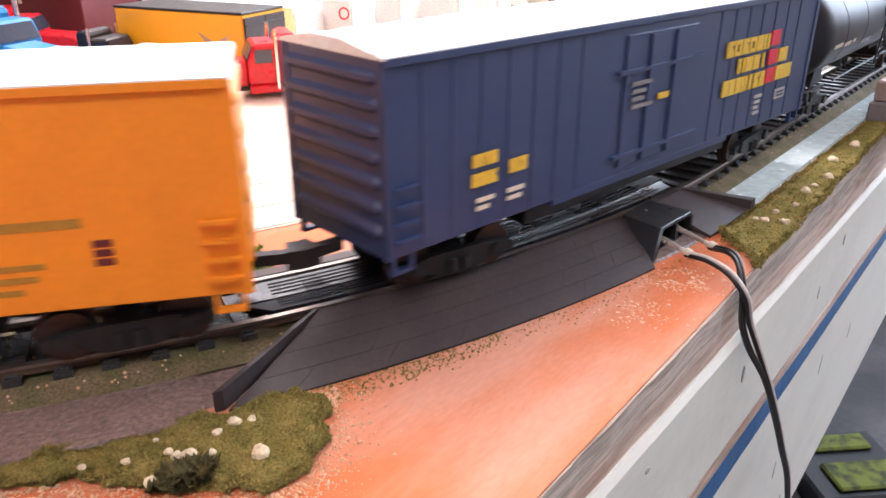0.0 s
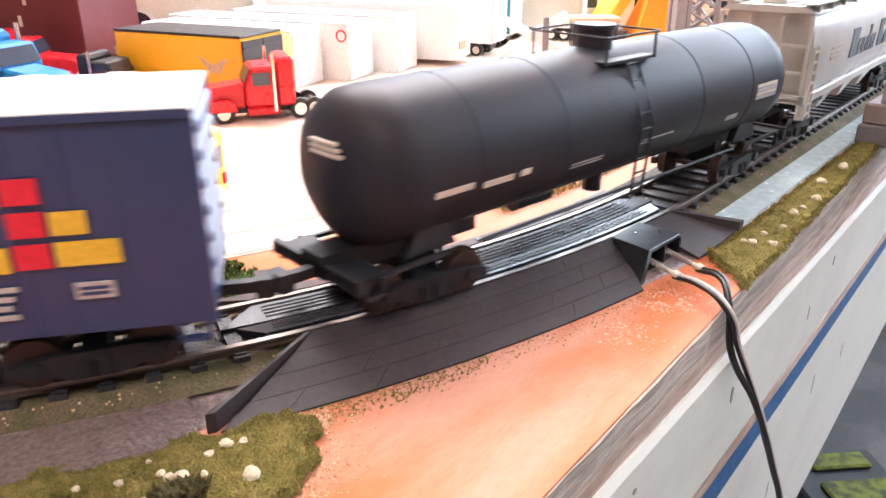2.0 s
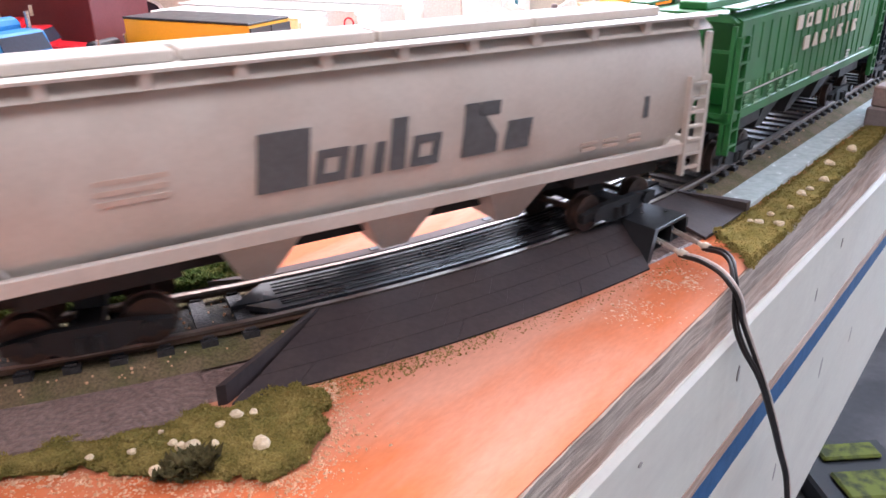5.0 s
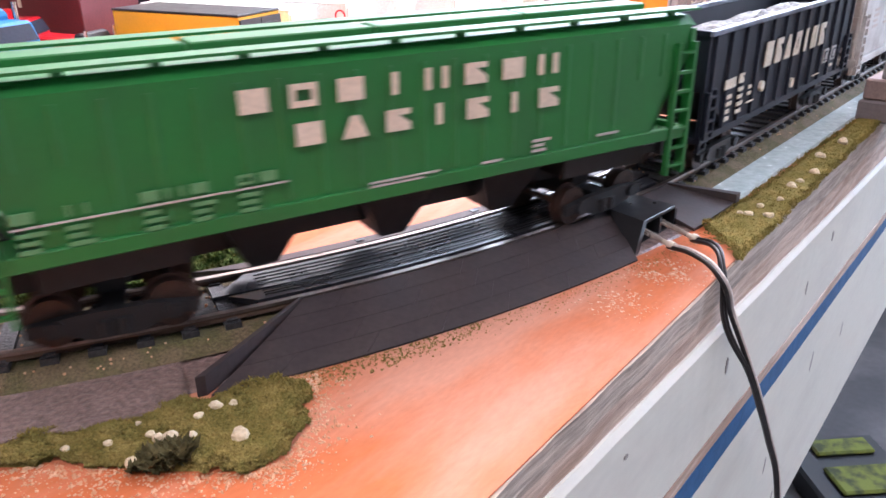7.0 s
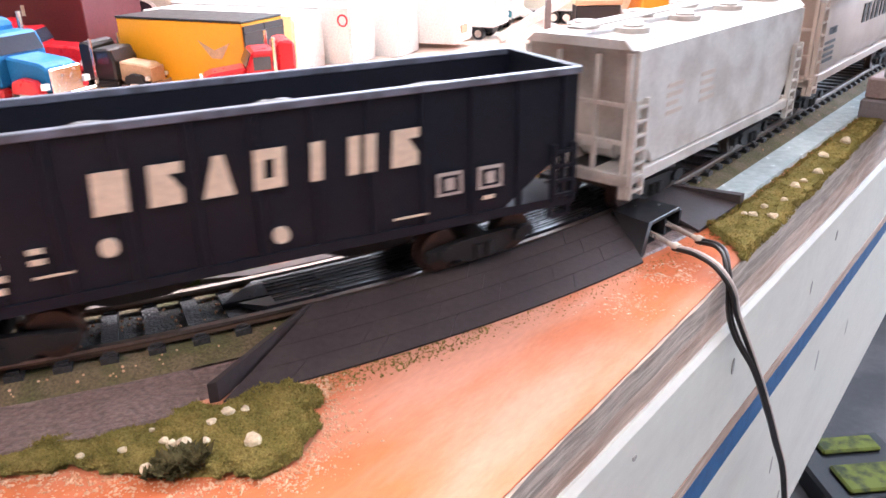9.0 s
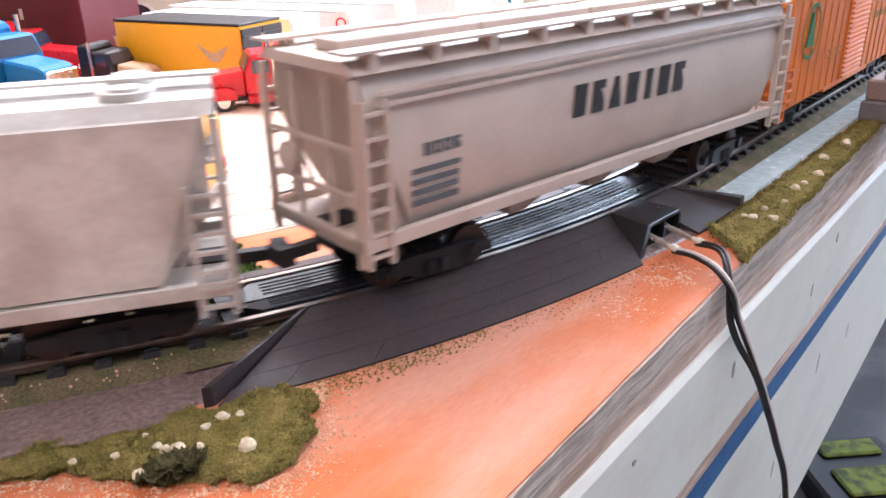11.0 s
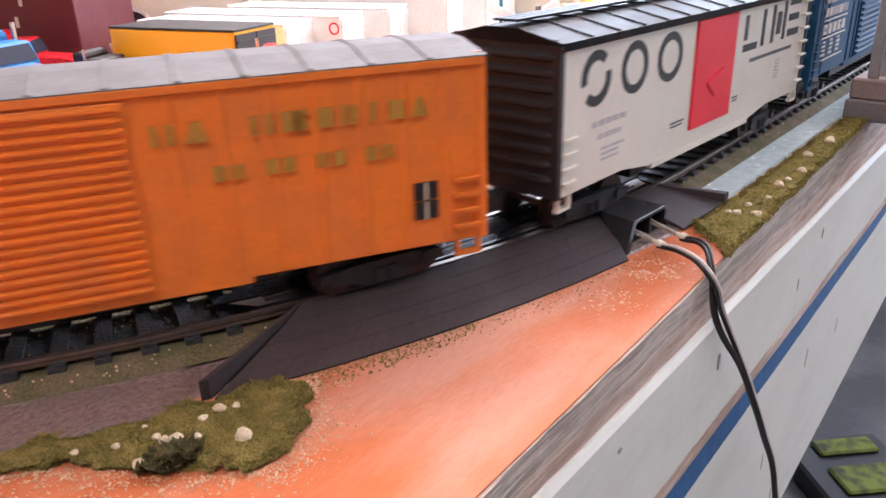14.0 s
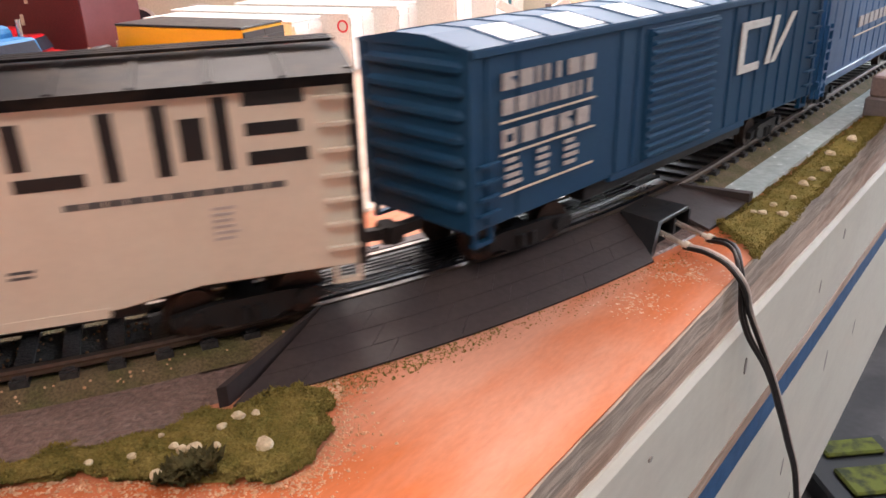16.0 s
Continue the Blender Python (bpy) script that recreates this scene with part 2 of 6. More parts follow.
def part(name, bm, material, parent=None, label="", smooth=False, bevel=0.0):
    bmesh.ops.recalc_face_normals(bm, faces=bm.faces)
    if bevel:
        bmesh.ops.bevel(bm, geom=list(bm.edges), offset=bevel, segments=1, affect="EDGES", clamp_overlap=True)
    me = bpy.data.meshes.new(name)
    bm.to_mesh(me)
    bm.free()
    me.materials.append(material)
    if smooth:
        for f in me.polygons:
            f.use_smooth = True
        me.set_sharp_from_angle(angle=radians(40))
    ob = new(name, me)
    if parent:
        ob.parent = parent
    if label:
        tagged(ob, label)
    return ob


def again(ob, m, parent):
    """Another part on the same mesh."""
    o = new(ob.name.split(".")[0], ob.data)
    o.parent = parent
    o.matrix_basis = m
    return o


def thing(name, m, label, category, group=""):
    ob = new(name)
    ob.empty_display_size = 0.01
    ob.matrix_basis = m
    return tagged(ob, label, category, group)


def quick(name, material, parent, *boxes, bevel=0.0, label=""):
    made = []
    for b in boxes:
        bm = bmesh.new()
        box(bm, *b)
        made.append(part(name, bm, material, parent, label, bevel=bevel))
    return made[0]


# ---------------------------------------------------------------- the line of the track
HEADING, RADIUS, RAILZ = radians(49.7), 0.366, 0.0056
ALONG = Vector((math.cos(HEADING), math.sin(HEADING)))
LEFTWARD = Vector((-ALONG.y, ALONG.x))
TANGENT = Vector((0.08, 0.233)) + LEFTWARD * 0.00825
CENTRE = TANGENT + LEFTWARD * RADIUS
LEAD = -0.36


def line(s, lat=0.0):
    """Place and heading of the track at s metres from the start of its straight; lat is measured outwards from the middle of the track."""
    if s >= 0:
        p = TANGENT + ALONG * s - LEFTWARD * lat
        return p.x, p.y, HEADING
    a = max(s, LEAD) / RADIUS
    p = CENTRE + (ALONG * math.sin(a) - LEFTWARD * math.cos(a)) * (RADIUS + lat)
    if s < LEAD:
        p = p + Vector((math.cos(HEADING + a), math.sin(HEADING + a))) * (s - LEAD)
    return p.x, p.y, HEADING + a


def strip(bm, s0, s1, lats, step=0.006):
    """A band along the track; lats is a closed profile of (lat, z)."""
    n = max(2, int((s1 - s0) / step))
    rings = []
    for i in range(n + 1):
        s = s0 + (s1 - s0) * i / n
        rings.append([(*line(s, l)[:2], z) for l, z in lats])
    loft(bm, rings)


# ---------------------------------------------------------------- layout and room
EDGE_DIR = Vector((math.cos(radians(51.92)), math.sin(radians(51.92))))
EDGE_N = Vector((EDGE_DIR.y, -EDGE_DIR.x))
EDGE_OFF = -0.0494


def edge_point(u, out=0.0):
    """A point of the layout's front edge, u metres along it."""
    p = EDGE_N * (EDGE_OFF + out) + EDGE_DIR * u
    return p.x, p.y


def build_setting():
    a, b = edge_point(-0.55), edge_point(2.6)

    def sag(u):
        """The boards run a little out of level along the part that shows."""
        return -0.042 * (min(max(u, 0.05), 0.42) - 0.10)

    def rail(prof, rough=0.0):
        """A board along the edge from a closed profile of (out, z, how much it sags); rough: how uneven its face is."""
        bm = bmesh.new()
        us = [-0.55] + [0.04 + 0.0035 * k for k in range(110)] + [0.6, 1.0, 2.6]
        rings = []
        for u in us:
            w = rough * noise.noise((u * 60, 1.7, 0.0)) + rough * 0.6 * noise.noise((u * 210, 4.1, 0.0))
            rings.append([(*edge_point(u, o + (w if o > -0.01 else 0.0)), z + k * sag(u) + (w * 0.7 if o > -0.01 and z < -0.001 else 0.0)) for o, z, k in prof])
        loft(bm, rings)
        return bm

    bm = bmesh.new()
    slab(bm, [edge_point(-0.55, -0.018), edge_point(2.6, -0.018), (-2.7, b[1]), (-2.7, a[1])], -0.0130, -0.0004)
    tagged(part("layout_board", bm, PLY), "plywood layout board", "board", kind="structure")
    edge = rail([(0.0, -0.0004, 0), (0.0, -0.0062, 0.5), (-0.018, -0.0062, 0), (-0.018, -0.0004, 0)], 0.0005)
    tagged(part("board_edge_upper", edge, PLY), "raw grey-brown worn plywood edge", "board", kind="structure")
    edge = rail([(-0.0004, -0.0063, 0.5), (-0.0002, -0.0118, 1), (-0.018, -0.0118, 1), (-0.018, -0.0063, 0.5)], 0.0004)
    tagged(part("board_edge_lower", edge, PLYLOW), "raw pinkish brown lower ply of the board edge", "board", kind="structure")
    # painted top
    bm = bmesh.new()
    slab(bm, [edge_point(-0.55, -0.0006), edge_point(2.6, -0.0006), (-2.7, b[1]), (-2.7, a[1])], -0.0004, 0.0)
    tagged(part("ground", bm, SAND), "orange and pale sand painted layout ground", "ground", kind="structure")
    # fascia: two painted boards with a blue strip between them
    for nm, prof, m, lab in (("fascia_upper", [(0.0003, -0.0119, 1), (0.0014, -0.0136, 1), (0.0016, -0.0466, 1), (-0.018, -0.0466, 1), (-0.018, -0.0119, 1)], WHITEBOARD, "off-white painted wooden fascia board with a rounded top edge"),
                             ("fascia_gap", [(0.0018, -0.0468, 1), (0.0020, -0.0506, 1), (-0.018, -0.0506, 1), (-0.018, -0.0468, 1)], PLYLOW, "bare wood line above the blue strip"),
                             ("fascia_strip", [(0.0020, -0.0508, 1), (0.0020, -0.0612, 0.8), (-0.018, -0.0612, 0.8), (-0.018, -0.0508, 1)], BLUETAPE, "blue painted strip along the fascia"),
                             ("fascia_lower", [(0.0019, -0.0614, 0.8), (0.0016, -0.1622, 0), (-0.018, -0.1622, 0), (-0.018, -0.0614, 0.8)], WHITEBOARD, "off-white painted wooden fascia board, lower")):
        tagged(part(nm, rail(prof, 0.00012), m), lab, "fascia", kind="structure")
    fm = thing("fascia_marks", pose(0, 0, 0), "small knots and scuffs on the painted fascia", "scuffs")
    tagged(fm, kind="structure")
    for u, z, du, dz in ((0.119, -0.0205, 0.0009, 0.0012), (0.180, -0.030, 0.0008, 0.005), (0.300, -0.088, 0.0016, 0.010), (0.250, -0.108, 0.0010, 0.008), (0.262, -0.040, 0.0008, 0.005), (0.290, -0.030, 0.0010, 0.004), (0.360, -0.100, 0.0012, 0.008), (0.275, -0.140, 0.0010, 0.006)):
        bm = bmesh.new()
        out = 0.0016 if z > -0.0575 else 0.0018
        loft(bm, [[(*edge_point(u + du * math.cos(a), o), z + dz * 0.5 * math.sin(a)) for a in (k * 0.785 for k in range(8))] for o in (out - 0.0003, out + 0.00008)])
        part("scuff", bm, SCUFF, fm)
    quick("floor", FLOOR, None, (-3, 1.8, -2.6, 3.3, -1.0, -0.95))
    tagged(bpy.data.objects["floor"], "dark grey room floor", "floor", kind="structure")
    for nm, bx in (("wall_south", (-3, 1.8, -2.6, -2.5, -0.95, 1.3)), ("wall_north", (-3, 1.8, 3.2, 3.3, -0.95, 1.3)),
                   ("wall_west", (-3.1, -3, -2.6, 3.3, -0.95, 1.3)), ("wall_east", (1.70, 1.80, -2.5, 3.2, -0.95, 1.3))):
        quick(nm, WALLP, None, bx)
        tagged(bpy.data.objects[nm], "plain pale painted room wall", "wall", kind="structure")
    quick("ceiling", WALLP, None, (-3.1, 1.8, -2.6, 3.3, 1.3, 1.35))
    tagged(bpy.data.objects["ceiling"], "plain pale ceiling", "ceiling", kind="structure")
    for x, y in ((-0.15, 0.95), (-0.25, -0.75)):
        lamp = thing("ceiling_light", pose(x, y, 1.3), "white ceiling tube light", "ceiling light", "ceiling lights")
        quick("frame", WHITE, lamp, (-0.64, 0.64, -0.2, 0.2, -0.03, 0.0))
        quick("diffuser", TUBE, lamp, (-0.6, 0.6, -0.17, 0.17, -0.04, -0.03))
    win = thing("window_1", pose(1.67, 1.15, 0.58, 0, 0, -90), "bright daylight window", "window")
    tagged(win, kind="structure")
    quick("window_frame", WHITE, win, (-1.12, -1.05, -0.03, 0.02, -0.5, 0.5), (1.05, 1.12, -0.03, 0.02, -0.5, 0.5), (-1.05, 1.05, -0.03, 0.02, 0.43, 0.5), (-1.05, 1.05, -0.03, 0.02, -0.5, -0.43))
    w2 = thing("window_2", pose(0.55, 3.18, 0.82), "bright daylight window in the end wall", "window")
    tagged(w2, kind="structure")
    quick("window_frame", WHITE, w2, (-1.07, -1.0, -0.03, 0.02, -0.45, 0.45), (1.0, 1.07, -0.03, 0.02, -0.45, 0.45), (-1.0, 1.0, -0.03, 0.02, 0.38, 0.45), (-1.0, 1.0, -0.03, 0.02, -0.45, -0.38))
    quick("pane", DAY, w2, (-1.0, 1.0, -0.01, 0.01, -0.38, 0.38))
    # housing and hangers for the added fill light, out of view
    bl = thing("bench_lamp", pose(-0.02, 0.80, 0.615), "slim white fill light added over the lot, out of view", "lamp")
    quick("housing", WHITE, bl, (-0.37, 0.37, -0.07, 0.07, 0.0, 0.02))
    for x in (-0.3, 0.3):
        quick("hanger", STEEL, bl, (x - 0.003, x + 0.003, -0.003, 0.003, 0.02, 0.685))
    quick("pane", DAY, win, (-1.05, 1.05, 0.0, 0.01, -0.43, 0.43))


# ---------------------------------------------------------------- track
S0, S1 = -0.36, 0.9


def build_track():
    track = thing("track", pose(0, 0, 0), "black-tied model railway track on grey roadbed", "track")
    bm = bmesh.new()
    strip(bm, S0, -0.1650, [(-0.013, 0.0), (0.0315, 0.0), (0.0310, 0.0011), (-0.013, 0.0011)])
    strip(bm, -0.1650, -0.02, [(-0.013, 0.0), (0.0270, 0.0), (0.0265, 0.0005), (-0.013, 0.0005)])
    part("roadbed", bm, SHEET, track, "purplish brown pebbled roadbed sheet")
    # further stretch of the same sheet, coloured pale to stand for reflected light
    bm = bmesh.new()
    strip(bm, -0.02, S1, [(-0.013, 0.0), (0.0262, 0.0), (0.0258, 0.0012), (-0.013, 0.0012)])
    part("roadbed", bm, SHEENBED, track, "glossy roadbed sheet with its pale reflection painted into the colour")
    bm = bmesh.new()
    strip(bm, S0, S1, [(-0.0215, 0.0), (-0.0131, 0.0), (-0.0131, 0.0010), (-0.0205, 0.0010)])
    part("shoulder", bm, EARTH, track, "dark shoulder strip")
    bm = bmesh.new()
    strip(bm, S0, S1, [(-0.0079, 0.0028), (0.0079, 0.0028), (0.0079, 0.0032), (-0.0079, 0.0032)])
    part("ballast", bm, EARTH, track, "dark earth between the rails")
    bm = bmesh.new()
    strip(bm, S0, S1, [(-0.0165, 0.0011), (0.0168, 0.0011), (0.0122, 0.0028), (-0.0122, 0.0028)])
    part("ballast", bm, DIRT, track, "brown dirt ballast between the ties")
    for side in (-1, 1):
        c = side * 0.00895
        bm = bmesh.new()
        strip(bm, S0, S1, [(c - 0.0012, 0.0041), (c + 0.0012, 0.0041), (c + 0.0005, 0.0044), (c + 0.0004, 0.0048), (c + 0.00075, 0.0050), (c - 0.00075, 0.0050), (c - 0.0004, 0.0048), (c - 0.0005, 0.0044)])
        r = part("rail", bm, RAIL, track)
        bm = bmesh.new()
        strip(bm, S0, S1, [(c - 0.00075, 0.0050), (c + 0.00075, 0.0050), (c + 0.0007, RAILZ), (c - 0.0007, RAILZ)])
        part("rail_head", bm, RAILTOP, r, "worn bright rail head")
    bm = bmesh.new()
    box(bm, -0.0016, 0.0016, -0.0117, 0.0117, 0.0012, 0.0041)
    for y in (-0.0104, 0.0104, -0.0076, 0.0076):
        box(bm, -0.0011, 0.0011, y - 0.0005, y + 0.0005, 0.0041, 0.0045)
    first = part("tie", bm, TIE, track)
    s, k = -0.30, 0
    while s < 0.42:
        if not -0.150 < s < -0.024:
            x, y, h = line(s)
            m = pose(x, y, 0, 0, 0, math.degrees(h) + random.uniform(-1, 1))
            if k == 0:
                first.matrix_basis = m
            else:
                again(first, m, track)
            k += 1
        s += 0.0081
    # specks of gravel on the dirt
    bm = bmesh.new()
    for i in range(300):
        s = random.uniform(-0.24, -0.14) if i < 250 else random.uniform(-0.02, 0.15)
        l = random.uniform(0.0112, 0.0160) if i % 5 == 0 else random.uniform(-0.007, 0.007)
        x, y, h = line(s, l)
        r = random.uniform(0.0002, 0.00042)
        bmesh.ops.create_icosphere(bm, subdivisions=1, radius=r, matrix=Matrix.Translation((x, y, 0.0033 if l < 0.0079 else 0.0029 if l < 0.0122 else 0.0028 - (l - 0.0122) * 0.37)))
    tagged(part("gravel", bm, GRIT), "pale gravel specks among the ties", "gravel", kind="stuff")


def build_rerailer():
    t = thing("rerailer", pose(0, 0, 0), "dark brown plastic rerailer ramp clipped round the rails", "rerailer")

    def panel(name, corners, thick=0.0012, label="", m=PLATE):
        """A curved ramp between two lats whose ends are slanted: (s, lat, z) at inner start, inner end, outer start, outer end."""
        a, b, c, d = corners
        n = 14
        top, bot = [], []
        for i in range(n + 1):
            f = i / n
            for k, (p, q) in enumerate(((a, b), (c, d))):
                s, l, z = (p[j] + (q[j] - p[j]) * f for j in range(3))
                (top if k == 0 else bot).append((*line(s, l)[:2], z))
        bm = bmesh.new()
        loft(bm, [[u, v, (v[0], v[1], max(v[2] - thick, 0.0002)), (u[0], u[1], u[2] - thick)] for u, v in zip(top, bot)])
        return part(name, bm, m, t, label)

    # outer ramp, long piece: planks are marked by shallow seams
    near = ((-0.1395, 0.0102, 0.0054), (-0.0520, 0.0102, 0.0054), (-0.1615, 0.0298, 0.0006), (-0.0634, 0.0290, 0.0006))

    def spot(f, g, drop=0.0):
        """A corner of the long ramp: f along it, g down it."""
        up = [near[0][j] + (near[1][j] - near[0][j]) * f for j in range(3)]
        low = [near[2][j] + (near[3][j] - near[2][j]) * f for j in range(3)]
        q = [up[j] + (low[j] - up[j]) * g for j in range(3)]
        return q[0], q[1], q[2] - drop

    ramp = panel("ramp", (spot(0, 0, 0.00030), spot(1, 0, 0.00030), spot(0, 1, 0.00030), spot(1, 1, 0.00030)))
    rows = (0.0, 0.24, 0.49, 0.74, 1.0)
    for k in range(4):
        cuts = [0.0] + [c + 0.055 * ((k * 7) % 3) for c in (0.11, 0.28, 0.44, 0.60, 0.77)] + [1.0]
        for f0, f1 in zip(cuts, cuts[1:]):
            g0, g1 = rows[k] + (0.0022 if k else 0.0), rows[k + 1] - (0.0022 if k < 3 else 0.0)
            e0, e1 = f0 + (0.0006 if f0 else 0.0), f1 - (0.0006 if f1 < 1 else 0.0)
            plank = panel("plank", (spot(e0, g0), spot(e1, g0), spot(e0, g1), spot(e1, g1)), 0.0005)
            plank.parent = ramp
    panel("flare", ((-0.1408, 0.0102, 0.0057), (-0.1396, 0.0102, 0.0057), (-0.1636, 0.0290, 0.0043), (-0.1620, 0.0290, 0.0043)), 0.0042, "raised slanting end rib")
    panel("ramp", ((-0.0385, 0.0102, 0.0054), (-0.0230, 0.0102, 0.0054), (-0.0385, 0.0280, 0.0010), (-0.0150, 0.0270, 0.0016)))
    panel("flare", ((-0.0235, 0.0102, 0.0058), (-0.0220, 0.0102, 0.0058), (-0.0150, 0.0275, 0.0040), (-0.0125, 0.0275, 0.0040)), 0.0040, "raised slanting end rib")
    # inner deck and far ramp
    panel("inner_deck", ((-0.1530, 0.0012, 0.0050), (-0.0200, 0.0012, 0.0050), (-0.1480, 0.0068, 0.0056), (-0.0240, 0.0068, 0.0056)), m=DECK)
    panel("inner_deck", ((-0.1480, -0.0068, 0.0056), (-0.0240, -0.0068, 0.0056), (-0.1560, 0.0004, 0.0050), (-0.0170, 0.0004, 0.0050)), m=DECK)
    panel("far_ramp", ((-0.1580, -0.0190, 0.0030), (-0.0125, -0.0190, 0.0030), (-0.1475, -0.0102, 0.0056), (-0.0220, -0.0102, 0.0056)))
    # seams between the deck's planks
    for l0 in (0.0022, 0.0036, 0.0050, -0.0012, -0.0026, -0.0040, -0.0054):
        bm = bmesh.new()
        z = 0.00505 + 0.0006 * abs(l0) / 0.0068
        strip(bm, -0.146, -0.028, [(l0 - 0.00012, z), (l0 + 0.00012, z), (l0 + 0.00012, z + 0.00016), (l0 - 0.00012, z + 0.00016)])
        part("plank_seam", bm, SEAM, t)
    for s0 in (-0.118, -0.082, -0.046):
        bm = bmesh.new()
        loft(bm, [[(*line(s0 + e, l)[:2], 0.0056) for e in (0, 0.0022)] + [(*line(s0 + e, l)[:2], 0.00585) for e in (0.0022, 0)] for l in (-0.0128, -0.0112)])
        part("notch", bm, BLACK, t, "small square notch")
    # terminal box with two sockets
    tb = thing("terminal_box", pose(0, 0, 0), "black plastic track terminal box with two sockets", "terminal")
    bm = bmesh.new()
    back, heel, tip, front = (0.0432, 0.1920), (0.0530, 0.2030), (0.0622, 0.1940), (0.0508, 0.1822)
    slab(bm, [back, heel, tip, front], 0.0052, 0.0064)
    part("lid", bm, BLACK, tb, bevel=0.0002)

    def wall(p, q, z1=0.0052):
        wb = bmesh.new()
        u, v = Vector(p), Vector(q)
        n = (v - u).normalized()
        w = Vector((-n.y, n.x)) * 0.0011
        slab(wb, [u, v, v - w, u - w], 0.0, z1)
        part("side_wall", wb, BLACK, tb)

    bm = bmesh.new()
    slab(bm, [back, heel, tip, front], 0.0001, 0.0007)
    part("floor_plate", bm, BLACK, tb)
    wall(heel, back)
    wall(tip, heel)
    # slanted cheek between the ramp and the sockets
    bm = bmesh.new()
    foot = (0.0472, 0.1742)
    lean = Vector((0.0012, 0.0012, 0.0))
    tri = [Vector((*back, 0.0064)), Vector((*front, 0.0064)), Vector((*foot, 0.0003))]
    loft(bm, [tri, [p + lean - Vector((0, 0, 0.0002)) for p in tri]])
    part("cheek", bm, BLACK, tb)
    # partition between the two sockets
    wall((0.0566, 0.1880), (0.0500, 0.1950), 0.0050)
    for s, l in ((-0.047, 0.0135), (-0.042, 0.0175)):
        x, y, h = line(s, l)
        bm = bmesh.new()
        cyl(bm, (x, y, 0.0062), (x, y, 0.0066), 0.0005, seg=8)
        part("rivet", bm, STEEL, tb)


def tube(name, pts, r, material, parent, seg=8):
    cu = bpy.data.curves.new(name, "CURVE")
    cu.dimensions, cu.bevel_depth, cu.bevel_resolution, cu.resolution_u = "3D", r, 3, 10
    sp = cu.splines.new("BEZIER")
    sp.bezier_points.add(len(pts) - 1)
    for bp, p in zip(sp.bezier_points, pts):
        bp.co = p
        bp.handle_left_type = bp.handle_right_type = "AUTO"
    cu.materials.append(material)
    tmp = bpy.data.objects.new(name, cu)
    scene.collection.objects.link(tmp)
    me = bpy.data.meshes.new_from_object(tmp.evaluated_get(bpy.context.evaluated_depsgraph_get()))
    bpy.data.objects.remove(tmp)
    for f in me.polygons:
        f.use_smooth = True
    ob = new(name, me)
    ob.parent = parent
    return ob


def build_wires():
    drop = [(0.0693, 0.1644, -0.0118), (0.0792, 0.1700, -0.0309), (0.0880, 0.1791, -0.0479), (0.0981, 0.1909, -0.0680), (0.1121, 0.2064, -0.0986), (0.1250, 0.2185, -0.16), (0.1315, 0.2255, -0.30)]
    w = thing("wire_pair", pose(0, 0, 0), "black and pale twin feeder wires with crimped spade connectors", "wire")
    leads = (((0.0510, 0.1838, 0.0034), (0.0556, 0.1745, 0.0032), [(0.0598, 0.1672, 0.0042), (0.0632, 0.1606, 0.0026)], ((0.0012, 0.0007, WIREPALE), (0.0003, 0.0001, WIREBLK))),
             ((0.0570, 0.1905, 0.0034), (0.0626, 0.1782, 0.0034), [(0.0658, 0.1702, 0.0046), (0.0654, 0.1632, 0.0020)], ((-0.0012, -0.0004, WIREBLK), (-0.0020, -0.0009, WIREBLK))))
    for inner, crimp, mid, strands in leads:
        for k, (d0, d1, m) in enumerate(strands):
            hung = [(x + (d0 if i == 0 else d1), y + (d0 if i == 0 else d1) * 0.5, z) for i, (x, y, z) in enumerate(drop)]
            tube("wire", [(crimp[0] - 0.0005 * k, crimp[1] - 0.0004 * k, crimp[2] - 0.0004 * k), *[(x - 0.0008 * k, y - 0.0006 * k, z - 0.0003 * k) for x, y, z in mid], *hung], 0.00056, m, w)
        p, q = Vector(inner), Vector(crimp)
        d = (q - p).normalized()
        side = Vector((-d.y, d.x, 0.0))
        bm = bmesh.new()
        cyl(bm, q - d * 0.0022, q - d * 0.0002, 0.00065, 0.0008, 10)
        cyl(bm, q - d * 0.0002, q + d * 0.0016, 0.0012, 0.0011, 12)
        part("sleeve", bm, CRIMP, w, "pale crimped sleeve", smooth=True)
        bm = bmesh.new()
        for e in (-1, 1):
            cyl(bm, p + side * e * 0.0008, p + d * 0.0042 + side * e * 0.0006, 0.00036, 0.0004, 6)
        cyl(bm, p + d * 0.0040, q - d * 0.0020, 0.0008, 0.0006, 8)
        part("spade", bm, TINNED, w, "bright metal spade connector", smooth=True)


# ---------------------------------------------------------------- rolling stock
W = 0.0170          # half width of a car
SILL, EAVE = 0.0068, 0.0436
CARS = []           # (thing, middle of the car along the train, half truck spacing, trucks, wheelsets)


